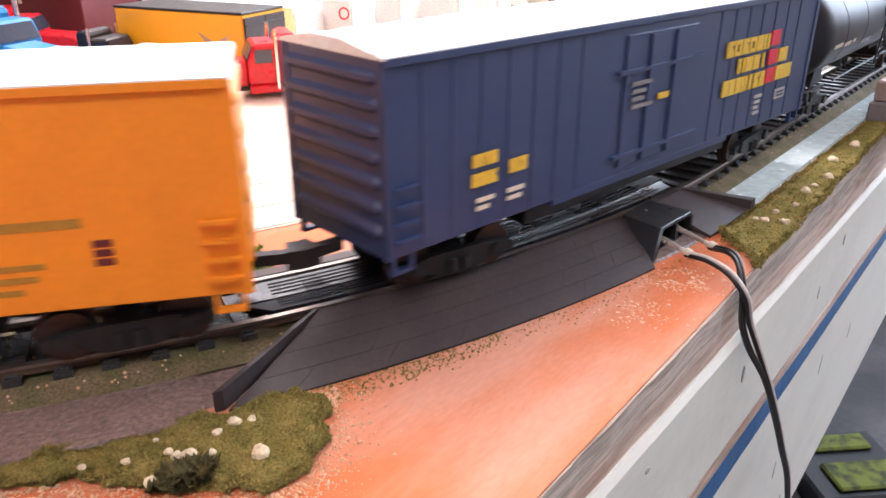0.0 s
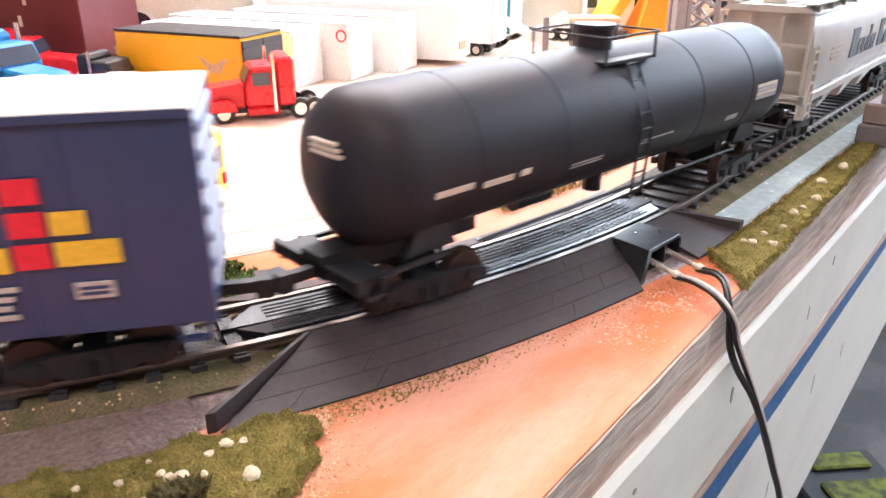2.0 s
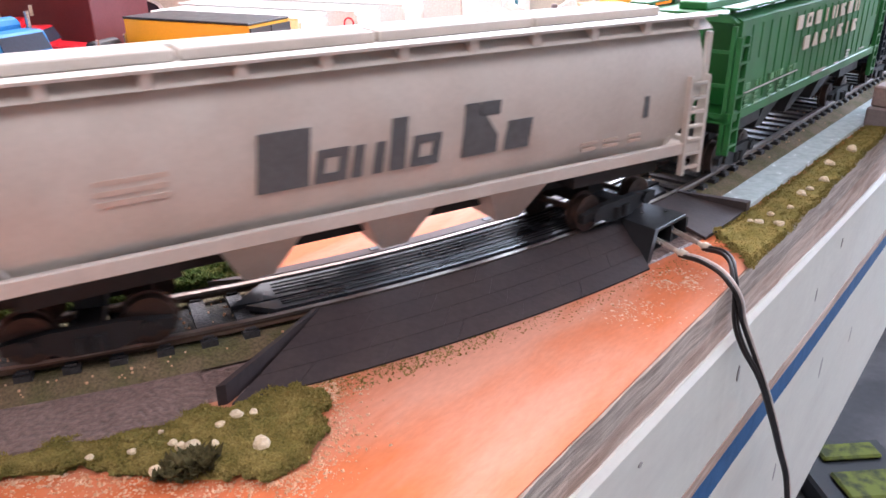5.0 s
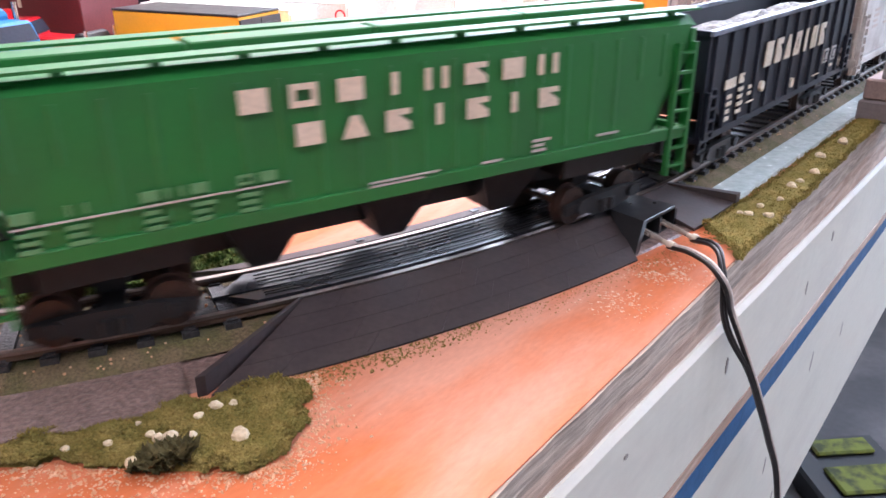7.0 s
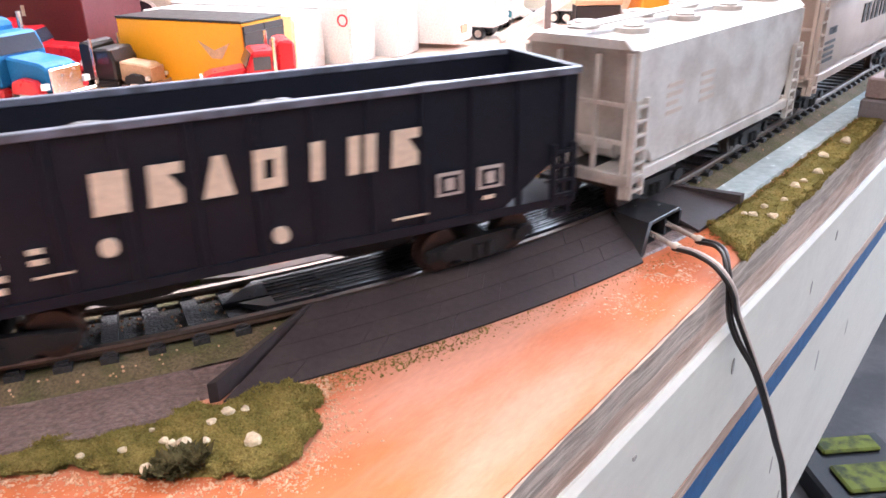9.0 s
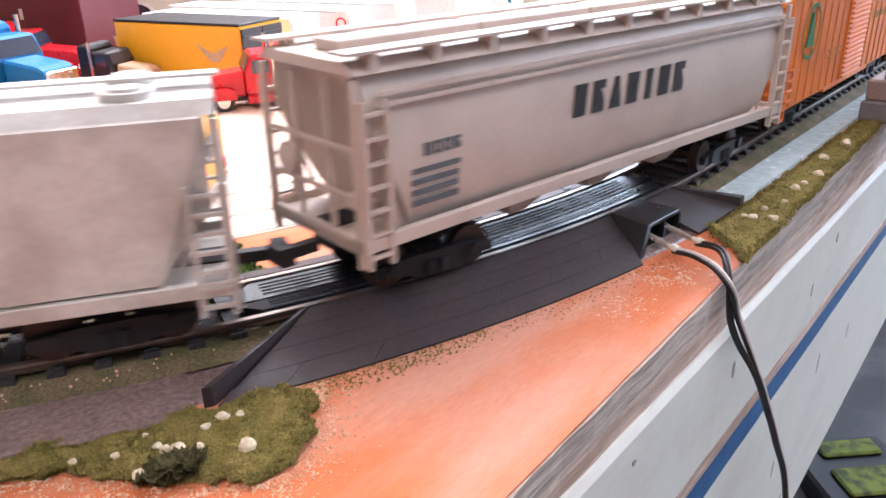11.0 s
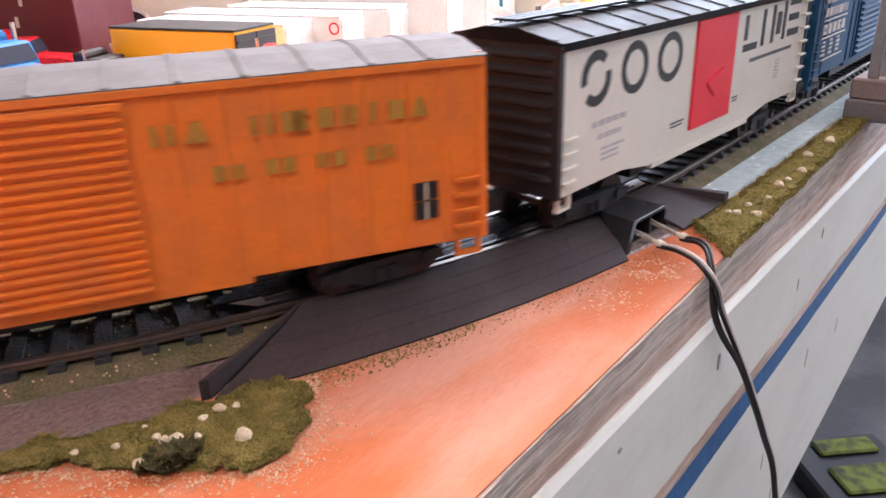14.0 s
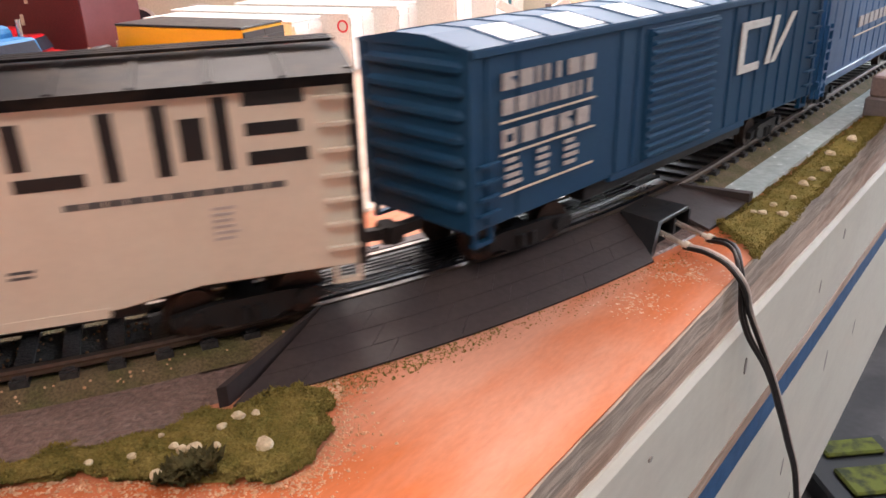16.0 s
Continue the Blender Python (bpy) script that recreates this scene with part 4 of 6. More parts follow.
def build_train():
    # orange boxcar with a white roof, leading
    car, h = boxcar("boxcar", -0.3352, -0.1492, "bright orange model boxcar with a white roof", ORANGE, ROOFWHITE, eave=0.0470, corrugations=6, ribs=[], ladders=(1, 1))
    door_panel(car, -0.026, 0.030, 0.0085, 0.0425, ORANGE, vertical=(-0.012, 0.002, 0.016))
    mark(car, 0.040, 0.0655, 0.0225, 0.0243, OLIVEMARK)
    for k in range(3):
        mark(car, 0.0667, 0.0700, 0.0150 + 0.0018 * k, 0.0164 + 0.0018 * k, MAROON)
    lines(car, 0.038, 0.060, 0.010, 0.017, 3, OLIVEMARK)
    lines(car, 0.038, 0.048, 0.026, 0.028, 1, OLIVEMARK)

    # navy insulated boxcar with yellow and red blocks
    car, h = boxcar("boxcar", -0.1269, 0.0625, "navy blue model boxcar with yellow and red markings and white roof", NAVY, ROOFWHITE, rib=0.00025, eave=0.0475, corrugations=7, ladders=(1, 0),
                    ribs=[(x * 0.0085 - 0.089 + 0.004, 0.0012) for x in range(0, 7)] + [(0.030 + 0.0085 * x, 0.0012) for x in range(0, 7)])
    door_panel(car, -0.0165, 0.0170, 0.0095, 0.0440, NAVY, horizontal=0, vertical=(-0.006, 0.006), proud=0.0006)
    for z in (0.0125, 0.0345):
        quick("door_track", NAVY, car, (-0.020, 0.021, -W - 0.0014, -W - 0.0002, z, z + 0.0009))
    y = -W - 0.0006
    word(car, 0.0348, 0.0620, 0.0320, 0.0366, "cfcfbu", YELLOW, y=y, gap=0.12)
    word(car, 0.0428, 0.0615, 0.0264, 0.0308, "ubbi", YELLOW, y=y, gap=0.12)
    word(car, 0.0350, 0.0620, 0.0203, 0.0250, "bbbuicb", YELLOW, y=y, gap=0.12)
    for z in (0.0326, 0.0266, 0.0207):
        mark(car, 0.0624, 0.0684, z, z + 0.0046, REDM, y=y)
    mark(car, 0.0692, 0.0752, 0.0267, 0.0310, YELLOW, y=y)
    mark(car, 0.0692, 0.0800, 0.0208, 0.0254, YELLOW, y=y)
    lines(car, 0.0570, 0.0622, 0.0108, 0.0180, 4, PINKMARK, y=y)
    mark(car, 0.0712, 0.0780, 0.0142, 0.0174, PINKMARK, y=y)
    mark(car, 0.0720, 0.0772, 0.0149, 0.0156, NAVY, y=y - 0.0001)
    mark(car, 0.0720, 0.0772, 0.0160, 0.0167, NAVY, y=y - 0.0001)
    word(car, -0.0712, -0.0632, 0.0217, 0.0245, "bub", YELLOW, y=y, gap=0.1)
    word(car, -0.0712, -0.0632, 0.0172, 0.0202, "fbbc", YELLOW, y=y, gap=0.1)
    word(car, -0.0592, -0.0532, 0.0180, 0.0212, "bcb", YELLOW, y=y, gap=0.1)
    lines(car, -0.0697, -0.0638, 0.0110, 0.0148, 2, CREAM, y=y)
    lines(car, -0.0597, -0.0517, 0.0110, 0.0148, 2, CREAM, y=y)
    lines(car, -0.0137, -0.0040, 0.0245, 0.0325, 4, DULLMARK, y=-W - 0.0012)
    mark(car, -0.0012, 0.0038, 0.0258, 0.0274, YELLOW, y=-W - 0.0012)

    # black tank car
    car, h = start_car("tank_car", 0.0840, 0.2910, "glossy black model tank car with a top platform")
    bm = bmesh.new()
    R, zc = 0.0184, 0.0266
    prof = [(-h + 0.004, 0.001), (-h + 0.0045, 0.006), (-h + 0.0062, 0.0115), (-h + 0.0092, 0.0158), (-h + 0.0135, 0.0180), (-h + 0.019, R)]
    prof += [(-x, r) for x, r in prof[::-1]]
    loft(bm, [[(x, r * math.cos(2 * math.pi * i / 40), zc + r * math.sin(2 * math.pi * i / 40)) for i in range(40)] for x, r in prof])
    part("tank", bm, TANK, car, smooth=True)
    for x in (-0.066, -0.034, 0.034, 0.066):
        bm = bmesh.new()
        rr = [[(x + e, r * math.cos(2 * math.pi * i / 40), zc + r * math.sin(2 * math.pi * i / 40)) for i in range(40)] for e, r in ((-0.0004, R), (-0.0003, R + 0.00012), (0.0003, R + 0.00012), (0.0004, R))]
        loft(bm, rr, cap=False)
        part("weld_seam", bm, TANK, car, smooth=True)
    bm = bmesh.new()
    cyl(bm, (0, 0, zc + R - 0.001), (0, 0, zc + R + 0.0048), 0.0052, seg=20)
    cyl(bm, (0, 0, zc + R + 0.0048), (0, 0, zc + R + 0.0060), 0.0060, seg=20)
    part("dome", bm, TANK, car, smooth=True)
    plat = quick("platform", UNDER, car, (-0.012, 0.012, -0.0125, -0.006, zc + R - 0.0030, zc + R - 0.0022), (-0.012, 0.012, 0.006, 0.0125, zc + R - 0.0030, zc + R - 0.0022),
                 (-0.012, -0.007, -0.006, 0.006, zc + R - 0.0030, zc + R - 0.0022), (0.007, 0.012, -0.006, 0.006, zc + R - 0.0030, zc + R - 0.0022))
    bm = bmesh.new()
    zt = zc + R + 0.0042
    for (a, b) in (((-0.013, -0.013, zt), (0.013, -0.013, zt)), ((-0.013, 0.013, zt), (0.013, 0.013, zt)), ((-0.013, -0.013, zt), (-0.013, 0.013, zt)), ((0.013, -0.013, zt), (0.013, 0.013, zt))):
        cyl(bm, a, b, 0.0003, seg=6)
    for x in (-0.012, 0.012):
        for y in (-0.0125, 0.0125):
            cyl(bm, (x, y, zc + R - 0.003), (x, y, zt), 0.0004, seg=6)
    part("railing", bm, UNDER, plat)
    for y in (-1, 1):
        bm = bmesh.new()
        for xx in (-0.0028, 0.0028):
            cyl(bm, (xx, y * 0.0130, zc + R - 0.003), (xx, y * 0.0196, zc), 0.0004, seg=6)
            cyl(bm, (xx, y * 0.0196, zc), (xx, y * 0.0180, 0.0060), 0.0004, seg=6)
        for k in range(9):
            z = 0.008 + 0.0042 * k
            yy = 0.0180 + 0.0016 * min(1, (z - 0.006) / 0.021) if z < zc else 0.0196 - 0.0066 * (z - zc) / (R - 0.003)
            cyl(bm, (-0.0028, y * yy, z), (0.0028, y * yy, z), 0.0003, seg=6)
        part("ladder", bm, UNDER, car)
        quick("side_sill", UNDER, car, (-h, -h + 0.030, *sorted((y * 0.0150, y * 0.0138)), 0.0062, 0.0072), (h - 0.030, h, *sorted((y * 0.0150, y * 0.0138)), 0.0062, 0.0072))
        bm = bmesh.new()
        cyl(bm, (-h + 0.04, y * 0.0155, 0.0072), (h - 0.04, y * 0.0155, 0.0072), 0.0005, seg=6)
        part("hand_rail", bm, UNDER, car)
        for d in (-1, 1):
            step(car, d * (h - 0.005), UNDER, y=y * 0.0165 - (0.0012 if y > 0 else 0))
            bm = bmesh.new()
            upright(bm, [(d * (h - 0.034), 0.0075), (d * (h - 0.018), 0.0075), (d * (h - 0.021), 0.0135), (d * (h - 0.031), 0.0135)], *sorted((y * 0.0100, y * 0.0125)))
            part("saddle", bm, UNDER, car)
    for d in (-1, 1):
        quick("end_sill", UNDER, car, (*sorted((d * h, d * (h - 0.010))), -0.0150, 0.0150, 0.0064, 0.0074), (*sorted((d * h, d * (h - 0.002))), -0.0165, 0.0165, 0.0050, 0.0082), (*sorted((d * h, d * (h - 0.050))), -0.0040, 0.0040, 0.0044, 0.0100))
    bm = bmesh.new()
    cyl(bm, (0.004, 0, 0.0020), (0.004, 0, 0.011), 0.0030, seg=10)
    cyl(bm, (-0.030, 0.004, 0.0045), (-0.014, 0.004, 0.0045), 0.0030, seg=10)
    part("outlet_valve", bm, UNDER, car)

    def tank_mark(x0, x1, z0, z1, m):
        y = lambda z: -math.sqrt(max(0.0, R * R - (z - zc) ** 2)) - 0.00015
        bm = bmesh.new()
        loft(bm, [[(x0, y(z), z), (x1, y(z), z), (x1, y(z) + 0.0005, z), (x0, y(z) + 0.0005, z)] for z in (z0, (z0 + z1) / 2, z1)])
        part("marking", bm, m, car)
    for x0, x1, z0, z1 in ((-0.0815, -0.0692, 0.0218, 0.0234), (-0.0657, -0.0550, 0.0210, 0.0226), (-0.0523, -0.0486, 0.0212, 0.0228)):
        tank_mark(x0, x1, z0, z1, CREAM)
    for x0, x1, z0, z1 in ((-0.0308, -0.0169, 0.0186, 0.0190), (-0.0308, -0.0169, 0.0195, 0.0199), (0.0020, 0.0186, 0.0204, 0.0208), (0.0524, 0.0595, 0.0184, 0.0200)):
        tank_mark(x0, x1, z0, z1, PINKMARK)
    for k, m in enumerate((PINKMARK, CREAM, PINKMARK, CREAM)):
        tank_mark(0.0692, 0.0836, 0.0230 + 0.0013 * k, 0.0241 + 0.0013 * k, m)
    bm = bmesh.new()
    for k in range(3):
        box(bm, -h + 0.0041, -h + 0.0062, -0.0050 - 0.001 * k, 0.0035, 0.0340 - 0.0012 * k, 0.0347 - 0.0012 * k)
    part("marking", bm, CREAM, car)

    # light grey round-sided covered hopper
    sec = round_section(0.0180, 0.0142, 0.0480, 0.0125)
    car, h, half, top = hopper("covered_hopper", 0.3121, 0.4864, "light grey round-sided covered hopper with dark script", GREY, sec, bays=3, open_end=0.007, smooth=True, cut_z=0.030, sill_z=0.0150, foot=0.0068, lift=0.0008)
    for x, w, z1, k in ((-0.0325, 0.0110, 0.0352, "b"), (-0.0210, 0.0070, 0.0302, "f"), (-0.0132, 0.0072, 0.0300, "u"), (-0.0052, 0.0046, 0.0345, "i"), (0.0000, 0.0070, 0.0300, "f"), (0.0125, 0.0095, 0.0352, "c"), (0.0235, 0.0070, 0.0300, "b")):
        word(car, x, x + w, 0.0232, z1, k, GREYMARK, y=-half - 0.0001, gap=0.06, slant=0.0012)
    lines(car, -0.060, -0.042, 0.0255, 0.0315, 3, TAN, y=-half)
    for xx in (0.046, 0.053, 0.061):
        lines(car, xx, xx + 0.005, 0.0185, 0.0215, 2, TAN, y=-half)
    mark(car, h - 0.022, h - 0.0205, 0.025, 0.0305, GREYMARK, y=-half)

    # green covered hopper
    W2 = 0.0176
    sec = [(-W2, 0.0165), (-W2, 0.0445), (-W2 * 0.8, 0.0462), (W2 * 0.8, 0.0462), (W2, 0.0445), (W2, 0.0165)]
    car, h, half, top = hopper("covered_hopper", 0.5083, 0.6833, "green covered hopper with pale lettering blocks", NPGREEN, sec, bays=3, open_end=0.012, ribs=20, cut_z=0.036, sill_z=0.0165, foot=0.0042, inset=0.0030)
    y = -half - 0.0008
    word(car, -0.0362, 0.0445, 0.0368, 0.0414, "bfbiucbu", CREAM, y=y, gap=0.44)
    word(car, -0.0255, 0.0450, 0.0290, 0.0336, "btcicic", CREAM, y=y, gap=0.44)
    mark(car, -0.0775, -0.0280, 0.0222, 0.0225, PINKMARK, y=y)
    for xx in (-0.0770, -0.0690, -0.0560, -0.0470, -0.0380):
        lines(car, xx, xx + 0.005, 0.0172, 0.0218, 3, DULLGREEN, y=y)
    word(car, -0.0560, -0.0290, 0.0232, 0.0252, "bub fb", DULLGREEN, y=y, gap=0.3)
    word(car, -0.0775, -0.0640, 0.0232, 0.0252, "b u", DULLGREEN, y=y, gap=0.2)
    lines(car, 0.0336, 0.0389, 0.0180, 0.0217, 3, PINKMARK, y=y)
    lines(car, -0.0100, 0.0080, 0.0172, 0.0188, 2, PINKMARK, y=y)
    lines(car, 0.0190, 0.0270, 0.0176, 0.0186, 1, PINKMARK, y=y)
    lines(car, 0.0540, 0.0640, 0.0190, 0.0200, 1, PINKMARK, y=y)

    # black open hopper with a coal load
    car, h = start_car("open_hopper", 0.7051, 0.8650, "black open-top hopper with pale lettering blocks and coal load")
    zt = 0.0392
    for y in (-1, 1):
        bm = bmesh.new()
        upright(bm, [(-h, 0.022), (-h, zt), (h, zt), (h, 0.022), (h - 0.022, 0.0075), (-h + 0.022, 0.0075)], *sorted((y * W, y * (W - 0.0009))))
        part("side_wall", bm, HOPPERBLK, car)
        quick("top_chord", CHORD, car, (-h - 0.0004, h + 0.0004, *sorted((y * (W + 0.0011), y * (W - 0.0012))), zt - 0.0010, zt + 0.0006), bevel=0.0002, label="pale worn top edge")
        quick("side_sill", HOPPERBLK, car, (-h, h, *sorted((y * (W + 0.0006), y * (W - 0.0010))), 0.0062, 0.0084))
        for k in range(13):
            x = -h + 0.004 + (2 * h - 0.008) * k / 12
            bm = bmesh.new()
            ya = y * W
            loft(bm, [[(x - 0.0009, ya, z), (x - 0.0006, ya + y * 0.0010, z), (x + 0.0006, ya + y * 0.0010, z), (x + 0.0009, ya, z)] for z in (0.0084, zt - 0.001)])
            part("side_rib", bm, HOPPERBLK, car)
    for d in (-1, 1):
        quick("end_wall", HOPPERBLK, car, (*sorted((d * h, d * (h - 0.0009))), -W + 0.0009, W - 0.0009, 0.022, zt), (*sorted((d * (h + 0.0008), d * (h - 0.0012))), -W, W, zt - 0.001, zt + 0.0006))
        bm = bmesh.new()
        loft(bm, [[(d * h, -W + 0.001, 0.022), (d * h, W - 0.001, 0.022), (d * h, W - 0.001, 0.0228), (d * h, -W + 0.001, 0.0228)],
                  [(d * (h - 0.030), -W + 0.001, 0.0060), (d * (h - 0.030), W - 0.001, 0.0060), (d * (h - 0.030), W - 0.001, 0.0068), (d * (h - 0.030), -W + 0.001, 0.0068)]])
        part("slope_sheet", bm, HOPPERBLK, car)
        for y in (-1, 1):
            ladder(car, d * (h - 0.0040), 0.0075, 0.0220, HOPPERBLK, 4, y=y * W, stiles=True)
            step(car, d * (h - 0.0040), HOPPERBLK, y=y * W - (0.0012 if y > 0 else 0))
            quick("corner_post", HOPPERBLK, car, (*sorted((d * h, d * (h - 0.0012))), *sorted((y * W, y * (W - 0.0012))), 0.0062, 0.022))
        quick("end_sill", HOPPERBLK, car, (*sorted((d * h, d * (h - 0.022))), -W, W, 0.0060, 0.0078))
        bm = bmesh.new()
        cyl(bm, (d * (h + 0.0002), -0.006, 0.0260), (d * (h + 0.0012), -0.006, 0.0260), 0.0034, seg=12)
        part("brake_wheel", bm, HOPPERBLK, car)
    bm = bmesh.new()
    nx, ny = 60, 14
    grid = [[bm.verts.new((-h + 0.002 + (2 * h - 0.004) * i / nx, -W + 0.0012 + (2 * W - 0.0024) * j / ny,
                           0.0310 + 0.0056 * math.sin(math.pi * j / ny) * (0.55 + 0.45 * math.sin(i * 0.42)) + 0.0009 * noise.noise((i * 0.9, j * 0.9, 3)))) for j in range(ny + 1)] for i in range(nx + 1)]
    for i in range(nx):
        for j in range(ny):
            bm.faces.new((grid[i][j], grid[i + 1][j], grid[i + 1][j + 1], grid[i][j + 1]))
    part("coal_load", bm, COAL, car, "grey-black lumpy coal load")
    for k in range(2):
        x = -0.026 + 0.052 * k
        bm = bmesh.new()
        loft(bm, [[(x - 0.022, -W + 0.002, 0.0082), (x + 0.022, -W + 0.002, 0.0082), (x + 0.022, W - 0.002, 0.0082), (x - 0.022, W - 0.002, 0.0082)], [(x - 0.006, -0.011, 0.0014), (x + 0.006, -0.011, 0.0014), (x + 0.006, 0.011, 0.0014), (x - 0.006, 0.011, 0.0014)]])
        part("outlet_bay", bm, UNDER, car)
    y = -W - 0.0010
    word(car, -0.0315, 0.0400, 0.0228, 0.0310, "bctfiuc", CREAM, y=y, gap=0.38, slant=0.0006)
    for x, z, r in ((-0.0300, 0.0163, 0.0018), (0.0037, 0.0123, 0.0018)):
        bm = bmesh.new()
        cyl(bm, (x, -W - 0.0012, z), (x, -W, z), r, seg=14)
        part("marking", bm, CREAM, car)
    for x in (0.0408, 0.0516):
        mark(car, x, x + 0.0066, 0.0143, 0.0197, PINKMARK, y=y)
        mark(car, x + 0.0008, x + 0.0058, 0.0150, 0.0190, HOPPERBLK, y=y - 0.0001)
        mark(car, x + 0.0020, x + 0.0044, 0.0156, 0.0184, PINKMARK, y=y - 0.0002)
    lines(car, 0.0530, 0.0570, 0.0112, 0.0130, 1, CREAM, y=y)
    word(car, -0.0655, -0.0560, 0.0205, 0.0235, "bff", CREAM, y=y, gap=0.15)
    word(car, -0.0535, -0.0490, 0.0208, 0.0238, "c", CREAM, y=y, gap=0.1)
    lines(car, -0.0630, -0.0575, 0.0096, 0.0190, 4, CREAM, y=y)
    lines(car, -0.0532, -0.0470, 0.0104, 0.0200, 4, CREAM, y=y)
    lines(car, -0.0440, -0.0400, 0.0150, 0.0192, 2, CREAM, y=y)
    mark(car, -0.0440, -0.0370, 0.0128, 0.0132, CREAM, y=y)
    mark(car, 0.0298, 0.0384, 0.0107, 0.0111, CREAM, y=y)
    bm = bmesh.new()
    for k in range(2):
        box(bm, -h - 0.0003, -h + 0.001, -0.011, -0.002 - 0.003 * k, 0.0335 - 0.003 * k, 0.0350 - 0.003 * k)
    part("marking", bm, CREAM, car)

    # short pale grey hopper
    sec = [(-W, 0.0090), (-W, 0.0402), (-W * 0.7, 0.0428), (W * 0.7, 0.0428), (W, 0.0402), (W, 0.0090)]
    car, h, half, top = hopper("covered_hopper", 0.8839, 1.0019, "short weathered pale grey two-bay covered hopper", PALE, sec, bays=2, open_end=0.012, hatch=4, cut_z=0.024)
    for xx in (-0.040, -0.020):
        lines(car, xx, xx + 0.010, 0.020, 0.030, 4, TAN, y=-half)

    # tan round-sided covered hopper
    sec = round_section(0.0180, 0.0098, 0.0470, 0.0125)
    car, h, half, top = hopper("covered_hopper", 1.0231, 1.1995, "tan grey round-sided covered hopper with black letter blocks", TAN, sec, bays=3, open_end=0.012, smooth=True, cut_z=0.036, sill_z=0.0108, foot=0.0050)
    word(car, -0.0228, 0.0280, 0.0258, 0.0338, "bctfiuc", BLACK, gap=0.36, y=-half - 0.0002, slant=0.0008)
    for y in (-1, 1):
        for k in range(2):
            quick("side_bead", TAN, car, (-h + 0.006, h - 0.006, *sorted((y * half * 0.97, y * (half + 0.0006))), 0.0405 - 0.0022 * k, 0.0414 - 0.0022 * k))
    word(car, -0.0711, -0.0600, 0.0262, 0.0290, "bffc", GREYMARK, y=-half, gap=0.2)
    lines(car, -0.0745, -0.0600, 0.0150, 0.0245, 4, GREYMARK, y=-half)

    # weathered orange ribbed boxcar with a green tree badge
    car, h = boxcar("boxcar", 1.2182, 1.3882, "weathered orange ribbed boxcar with green badge and grey roof", ORANGE2, ROOFGREY, sill=0.0040, eave=0.0455, corrugations=7, ladders=(1, 1), roof_panels=14,
                    ribs=[(-h0 + 0.0 , 0.0016) for h0 in (0.076, 0.067, 0.058, 0.049, 0.040, 0.031, 0.022)] + [(x, 0.0016) for x in (0.022, 0.031, 0.040, 0.049, 0.058, 0.067, 0.076)])
    door_panel(car, -0.0142, 0.0144, 0.0050, 0.0436, ORANGE2, horizontal=19)
    y = -W - 0.0008
    cx, cz = -0.0634, 0.0309
    ring(car, cx, cz, 0.0094, 0.0102, 0.0006, OLIVEMARK, y=y)
    bm = bmesh.new()
    for k in range(8):
        for b0 in (0.30, 1.30):
            a, c = math.pi * (b0 + 0.4 * k / 8), math.pi * (b0 + 0.4 * (k + 1) / 8)
            upright(bm, [(cx + q * 0.92 * math.cos(e), cz + q * math.sin(e)) for q, e in ((0.0102, a), (0.0102, c), (0.0090, c), (0.0090, a))], y - 0.0003, y)
    part("marking", bm, TREEGREEN, car)
    bm = bmesh.new()
    upright(bm, [(cx - 0.0042, cz - 0.0055), (cx + 0.0044, cz - 0.0055), (cx + 0.0032, cz - 0.0020), (cx + 0.0026, cz - 0.0015), (cx + 0.0020, cz + 0.0025), (cx + 0.0012, cz + 0.0030), (cx + 0.0004, cz + 0.0068), (cx - 0.0006, cz + 0.0066), (cx - 0.0018, cz + 0.0028), (cx - 0.0026, cz + 0.0020), (cx - 0.0034, cz - 0.0018)], y - 0.0002, y + 0.0006)
    part("marking", bm, TREEGREEN, car)
    word(car, 0.0180, 0.0480, 0.0345, 0.0385, "ut ub", OLIVEMARK, gap=0.3, y=y)
    word(car, 0.0440, 0.0735, 0.0345, 0.0385, "cbuibt", OLIVEMARK, gap=0.35, y=y)
    word(car, 0.0280, 0.0650, 0.0262, 0.0292, "bu bb ub bu", OLIVEMARK, gap=0.3, y=y)
    for k in range(2):
        mark(car, 0.0684, 0.0738, 0.0108 + 0.0045 * k, 0.0149 + 0.0045 * k, BLACK, y=-W - 0.0004)
        mark(car, 0.0708, 0.0713, 0.0108 + 0.0045 * k, 0.0149 + 0.0045 * k, CREAM, y=-W - 0.0006)
    for z in (0.0172, 0.0198):
        mark(car, -0.0363, -0.0300, z, z + 0.0004, OLIVEMARK, y=y)
        mark(car, -0.0262, -0.0202, z, z + 0.0004, OLIVEMARK, y=y)

    # ivory boxcar, red door, black ends and roof
    car, h = boxcar("boxcar", 1.4123, 1.5893, "ivory model boxcar with red door, black ends and roof", SOOWHITE, ROOFBLACK, end_mat=UNDER, eave=0.0450, corrugations=9, rise=0.0034, roof_panels=13, ladders=(1, 2), roofwalk=True, arch=True)
    quick("eave_stripe", ROOFBLACK, car, (-h, h, -W - 0.0011, -W - 0.0004, 0.0436, 0.0456))
    door_panel(car, -0.0130, 0.0172, 0.0100, 0.0433, SOORED, proud=0.0007)
    bm = bmesh.new()
    upright(bm, [(-0.0040, 0.0235), (0.0080, 0.0270), (0.0025, 0.0185)], -W - 0.0012, -W - 0.0006)
    part("door_badge", bm, SOORED, car)
    bm = bmesh.new()
    n = 30
